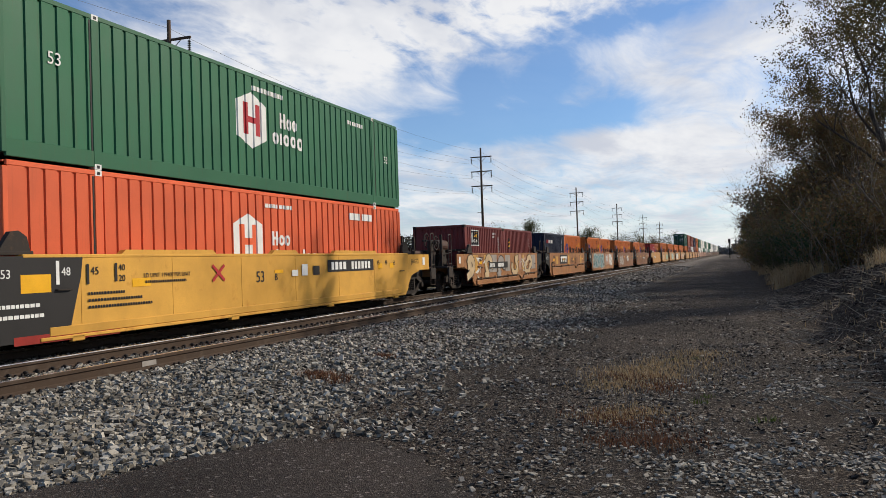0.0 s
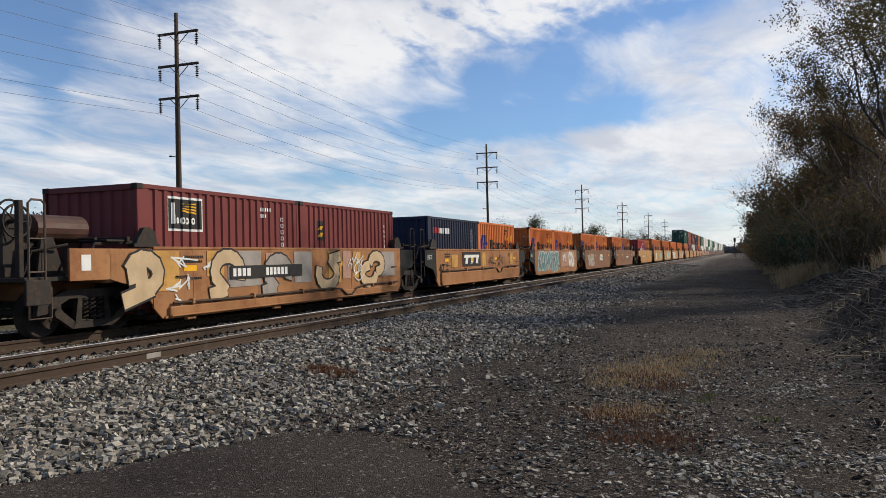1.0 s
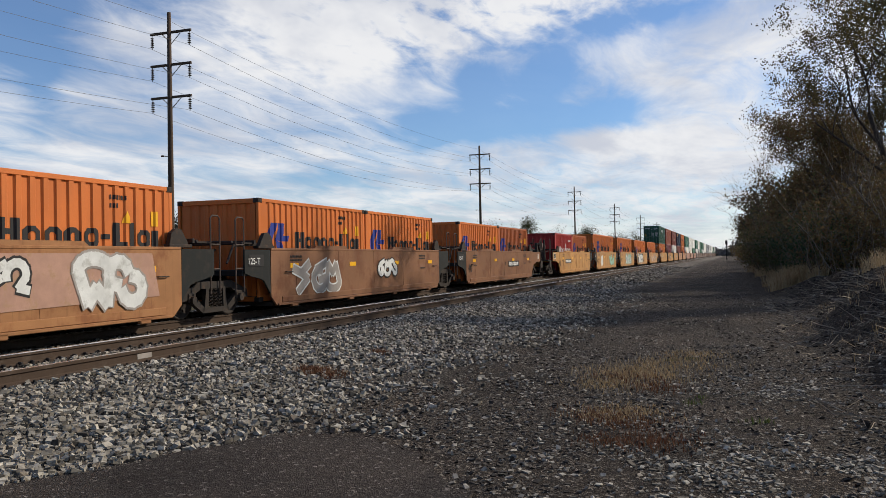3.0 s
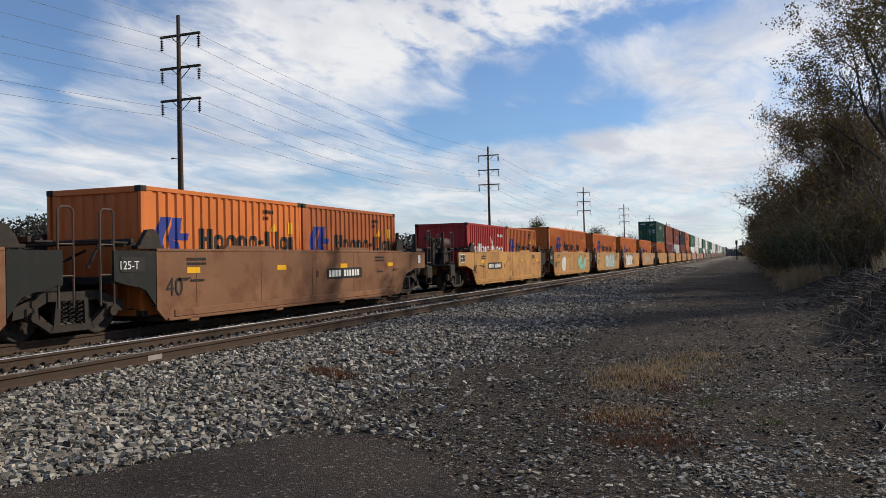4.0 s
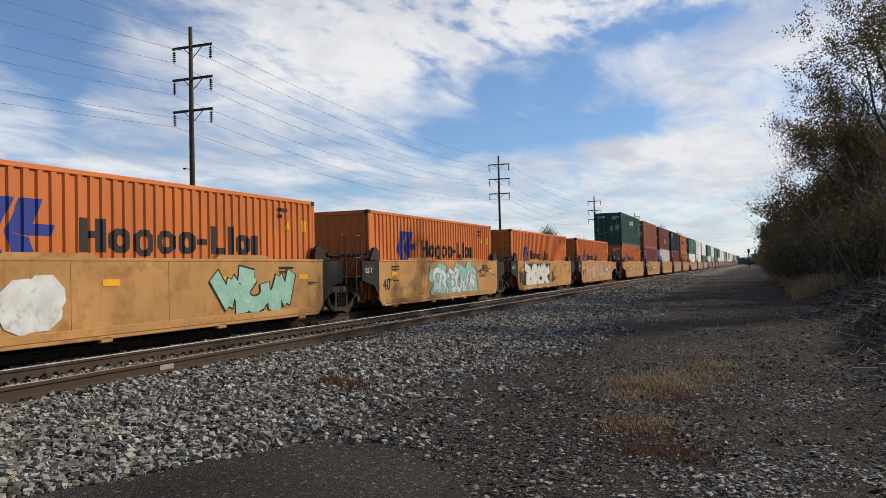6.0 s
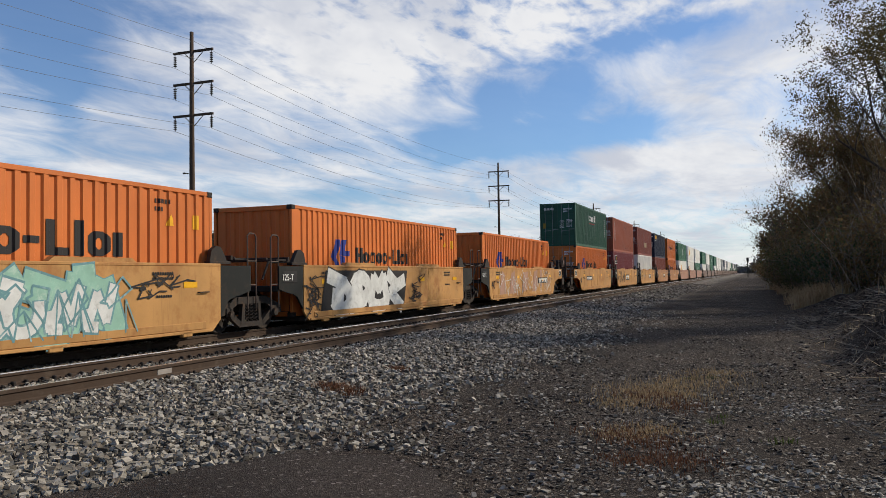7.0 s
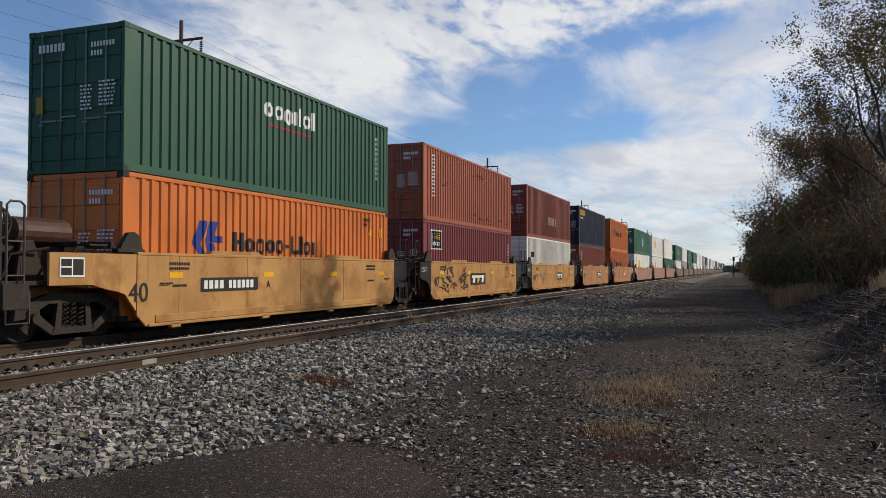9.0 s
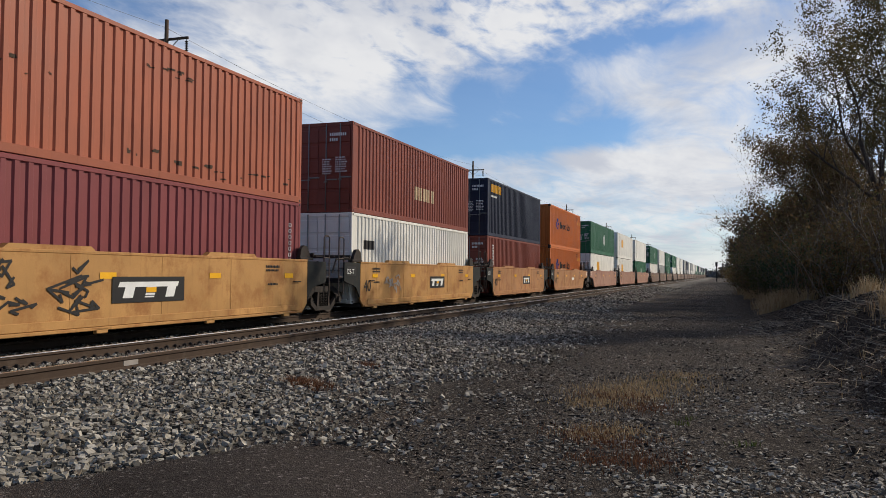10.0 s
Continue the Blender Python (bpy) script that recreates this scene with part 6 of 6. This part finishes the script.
def tufts(name, label, mat, spots, blades, tall, spread, seed, category="grass"):
    """Dry grass or weeds: thin bent blades."""
    rng = np.random.default_rng(seed)
    x0, y0, s0 = (np.array([s[k] for s in spots], dtype=float) for k in range(3))
    i = rng.integers(0, len(spots), blades)
    x, y = x0[i] + rng.normal(0, 1, blades) * spread * s0[i], y0[i] + rng.normal(0, 1, blades) * spread * s0[i]
    h = tall * s0[i] * rng.uniform(0.4, 1.1, blades)
    a = rng.uniform(0, 6.283, blades)
    bend = rng.uniform(0.1, 0.8, blades) * h
    base = np.stack([x, y, height(x, y)], -1)
    side = np.stack([-np.sin(a), np.cos(a), np.zeros(blades)], -1) * (0.004 + 0.010 * tall)
    out = np.stack([np.cos(a), np.sin(a), np.zeros(blades)], -1)
    mid = base + out * bend[:, None] * 0.3 + np.array([0, 0, 1.0]) * h[:, None] * 0.6
    tip = base + out * bend[:, None] + np.array([0, 0, 1.0]) * h[:, None]
    v = np.stack([base - side, base + side, mid + side * 0.7, mid - side * 0.7, tip], 1).reshape(-1, 3)
    n = np.arange(blades)[:, None] * 5
    f = np.concatenate([n + np.array([[0, 1, 2]]), n + np.array([[0, 2, 3]]), n + np.array([[3, 2, 4]])])
    tagged(new(name, raw_mesh(name, v, f, mat)), label, category, "", "stuff")


def small_plants():
    rng = random.Random(2)
    far = [(2.3 + rng.uniform(-0.4, 0.8), y + rng.uniform(-1, 1), rng.uniform(0.5, 1.2)) for y in list(range(33, 44)) * 2 + list(range(44, 75, 2))]
    tufts("dry_grass", "tall dry straw-coloured grass along the foot of the brush", M["straw"], far, 9000, 0.75, 0.28, 1)
    tufts("dry_grass", "patch of short dry straw-coloured grass on the cinders", M["straw"], [(-1.3, 11.2, 1.0), (-1.1, 10.7, 1.0), (-0.9, 12.0, 1), (-0.6, 13.2, 0.7), (-1.5, 9.9, 0.7), (-1.0, 8.3, 0.6), (-1.2, 8.0, 0.5)], 3000, 0.075, 0.36, 3)
    tufts("weeds", "low russet weeds withered flat on the cinders", M["weed_red"], [(-1.3, 10.6, 1.0), (-0.9, 9.9, 0.8), (-1.25, 8.0, 0.9), (-0.95, 7.7, 0.8), (-0.6, 7.0, 0.8), (-1.0, 6.9, 0.6)], 2400, 0.06, 0.26, 13, "weed")
    tufts("weeds", "low russet weeds between the ballast stones", M["weed_red"], [(-5.4, 9.8, 0.8), (-5.6, 9.9, 0.7), (-5.2, 9.7, 0.6), (-5.55, 12.2, 0.5)], 1500, 0.12, 0.18, 4, "weed")
    tufts("weeds", "small green weeds in the black cinders", M["weed_green"], [(-0.4, 8.9, 0.8), (-0.35, 9.3, 0.6), (0.17, 8.0, 0.8), (0.3, 8.1, 0.6), (-0.6, 12.6, 0.7), (-0.9, 12.4, 0.5)], 150, 0.09, 0.08, 5, "weed")
    tufts("dry_stalks", "dry stalks and twigs lying on the dark bank", M["straw"], [(rng.uniform(2.0, 4.8), rng.uniform(9, 24), 1) for _ in range(40)], 420, 0.15, 0.4, 6, "stalk")


def litter():
    """Fallen twigs and stalks lying flat on the bank."""
    rng = np.random.default_rng(12)
    n = 900
    x, y = rng.uniform(0.9, 4.6, n), rng.uniform(8, 30, n)
    a, ln = rng.uniform(0, 6.283, n), rng.uniform(0.12, 0.7, n)
    d = np.stack([np.cos(a), np.sin(a), rng.uniform(-0.05, 0.35, n)], -1) * ln[:, None]
    base = np.stack([x, y, height(x, y) + 0.02], -1)
    side = np.stack([-np.sin(a), np.cos(a), np.zeros(n)], -1) * 0.004
    up = np.array([0, 0, 0.007])
    v = np.stack([base - side, base + side, base + up * 1.2, base + d - side * 0.5, base + d + side * 0.5, base + d + up], 1).reshape(-1, 3)
    k = np.arange(n)[:, None] * 6
    f = np.concatenate([k + np.array([[0, 1, 4, 3]]), k + np.array([[1, 2, 5, 4]]), k + np.array([[2, 0, 3, 5]])])
    tagged(new("fallen_twigs", raw_mesh("fallen_twigs", v, f, M["straw_pale"])), "pale fallen twigs and stalks on the dark bank", "twigs", "", "stuff")


small_plants()
litter()
tufts("dry_weeds", "tall dry weeds with pale stalks on the bank", M["straw"], [(2.95, 16.2, 0.8), (3.1, 16.8, 1.0), (3.2, 17.4, 0.9), (3.9, 25.0, 1.2), (4.0, 26.0, 1.4)], 700, 0.5, 0.16, 8, "weed")


# ---- distance ----
def far_woods():
    rng = np.random.default_rng(9)
    for n, y0, y1, size in ((72000, 60, 190, 0.46), (42000, 190, 480, 0.8)):
        y = rng.uniform(y0, y1, n)
        x = -105 - rng.uniform(0, 14, n) - 0.02 * y + 12 * np.sin(y * 0.021)
        top = 9.6 + 1.5 * np.sin(y * 0.05) + 1.2 * np.sin(y * 0.13 + 1) + 0.9 * np.sin(y * 0.41) + 0.5 * np.sin(y * 1.1)
        v, f = leaf_cards(np.stack([x, y, rng.random(n) ** 0.8 * top], -1), size, rng, 0.25, 0.0)
        tagged(new("far_woods", raw_mesh("far_woods", v, f, M["far_wood"])), "low dark line of distant autumn woods", "woods", "", "stuff")
    n = 9000
    x, y = rng.uniform(-160, 120, n), rng.uniform(620, 760, n)
    z = rng.random(n) * (7 + 3 * np.sin(x * 0.05) + 2 * np.sin(x * 0.21))
    v, f = leaf_cards(np.stack([x, y, z], -1), 3.0, rng, 0.8, 0.0)
    tagged(new("far_woods", raw_mesh("far_woods", v, f, M["haze_wood"])), "hazy woods across the end of the line", "woods", "", "stuff")
    # single trees in front of the woods, behind the power line
    for seed, tall, x, y, leaf, leaves in ((71, 14.5, -53.5, 190, "leaf_brown", 900), (72, 12.2, -50, 188, "leaf_brown", 0), (73, 10.6, -46.4, 190, "leaf_green", 12000), (83, 8.6, -42, 192, "leaf_brown", 3000), (74, 13.6, -46.4, 230, "leaf_brown", 0), (75, 10.6, -38.4, 230, "leaf_green", 12000),
                                           (84, 10.2, -36.5, 276, "leaf_green", 4000), (85, 9.8, -33.0, 284, "leaf_brown", 3500), (86, 10.2, -29.8, 290, "leaf_green", 4000), (87, 9.6, -26.5, 297, "leaf_brown", 3500), (88, 9.8, -23.5, 304, "leaf_green", 4000),
                                           (76, 11.5, -89, 94, "leaf_green", 12000), (77, 10, -101, 92, "leaf_brown", 6000), (78, 9.5, -109, 86, "leaf_brown", 0), (79, 9.5, -98, 76, "leaf_brown", 5000)):
        tree("field_tree", seed, tall, "round tree with autumn leaves beyond the power line" if leaves > 1000 else "bare tree beyond the power line", leaf, leaves, 0.24, (x, y), spread=0.65, levels=4, forks=5, up=0.3, limb=0.58, start=0.1)


far_woods()


def signal_mast():
    ob = tagged(new("signal_mast"), "dark railway signal mast with a round head", "railway signal")
    ob.matrix_basis = pose(-1.2, 230, 0)
    part("mast", Mesh().tube([(0, 0, 0), (0, 0, 4.6)], 0.12, 8).data("mast", M["black_paint"]), ob)
    part("signal_head", Mesh().box(-0.3, -0.15, 0, 0.3, 0.15, 1.1, 0.08).tube([(0, -0.4, 0.8), (0, -0.15, 0.8)], 0.16, 10).tube([(0, -0.4, 0.35), (0, -0.15, 0.35)], 0.16, 10).data("signal_head", M["black_paint"]), ob, (0, 0, 4.2))
    part("ladder", Mesh().tube([(0.3, 0, 0), (0.3, 0, 4.4)], 0.04, 4).data("ladder", M["black_paint"]), ob)


signal_mast()


# ---- loose stones ----
def on_asphalt(x, y):
    return (y < 6.6 - 0.9 * (x + 3.4) ** 2 * 0.35) & (x > -5.05 + 0.5 * (y - 4.2)) & (x < -1.5)


stones("ballast", "grey broken ballast stones beside the track", M["stone"], 86000, -10.4, -2.6, 3.5, 34, 0.022, 0.074, 1,
       lambda x, y, r: (r.random(len(x)) < np.clip((-x - 2.9) / 3.2 + 0.25 * wave(x, y, 1.1) + 0.15 * wave(x, y, 2.9), 0.02, 1)) & ~on_asphalt(x, y) & (np.abs(np.abs(x - XN) - 0.755) > 0.10), 0.75, 1.9)
stones("ballast", "grey broken ballast stones between the tracks", M["stone"], 14000, -15.2, -10.4, 7, 40, 0.03, 0.07, 2, lambda x, y, r: np.abs(np.abs(x - XT) - 0.755) > 0.10, 0.75, 1.3)
stones("ballast", "grey broken ballast stones farther along the track", M["stone"], 14000, -15.2, -4.6, 34, 100, 0.07, 0.15, 3, lambda x, y, r: np.abs(np.abs(x - XN) - 0.755) > 0.12, 0.6, 1.4)
stones("grit", "scattered dark cinders and pale gravel on the road", M["cinder_stone"], 76000, -5.2, 3.4, 4.2, 34, 0.008, 0.050, 4, lambda x, y, r: (r.random(len(x)) < np.clip(0.55 + 0.75 * wave(x, y, 0.9) + 0.3 * wave(x, y, 2.6) - 0.05 * np.clip(y - 11, 0, 12), 0.10, 1)) & (~on_asphalt(x, y) | (r.random(len(x)) < 0.35)), 0.36, 1.9)
stones("gravel", "pale angular gravel spread over the black cinders", M["stone"], 26000, -1.6, 2.4, 4.8, 11.2, 0.010, 0.046, 14,
       lambda x, y, r: (r.random(len(x)) < np.exp(-((y - 6.3 - 0.15 * x) / 0.75) ** 2 - (np.clip(-0.4 - x, 0, 9) / 0.5) ** 2) * 0.8 + 0.7 * np.exp(-((x - 0.4) / 0.8) ** 2 - ((y - 9.9) / 0.5) ** 2) + 0.06) & (wave(x, y, 2.2) > -0.35), 0.36)
stones("earth_clods", "dark clods of earth and slag on the bank", M["earth"], 12000, 0.9, 5.2, 7, 32, 0.015, 0.065, 6, lambda x, y, r: r.random(len(x)) < np.clip((x - 0.9 + 0.5 * wave(x, y, 0.8)) / 2.2, 0, 0.8), 0.6, 1.3)


# ---- the train rolls past ----
def motions():
    for ob, x, y, z in MOVERS:
        walk(ob, [(t, pose(x, y - gone, z)) for t, gone in RUN])
    # the wheels of the near cars roll without slipping; the far ones are too small to tell
    times, rolled = zip(*RUN)
    near = {ob.name for ob, x, y, z in MOVERS if y < 290}
    for ob, car in WHEELSETS:
        if car.name in near:
            at = ob.matrix_basis.translation.copy()
            rows = []
            for k in range(401):
                spin = float(np.interp(k * 0.025, times, rolled)) / 0.42
                rows.append((k * 0.025, pose(at.x, at.y, at.z, math.degrees(spin) % 360.0)))
            walk(ob, rows)


motions()
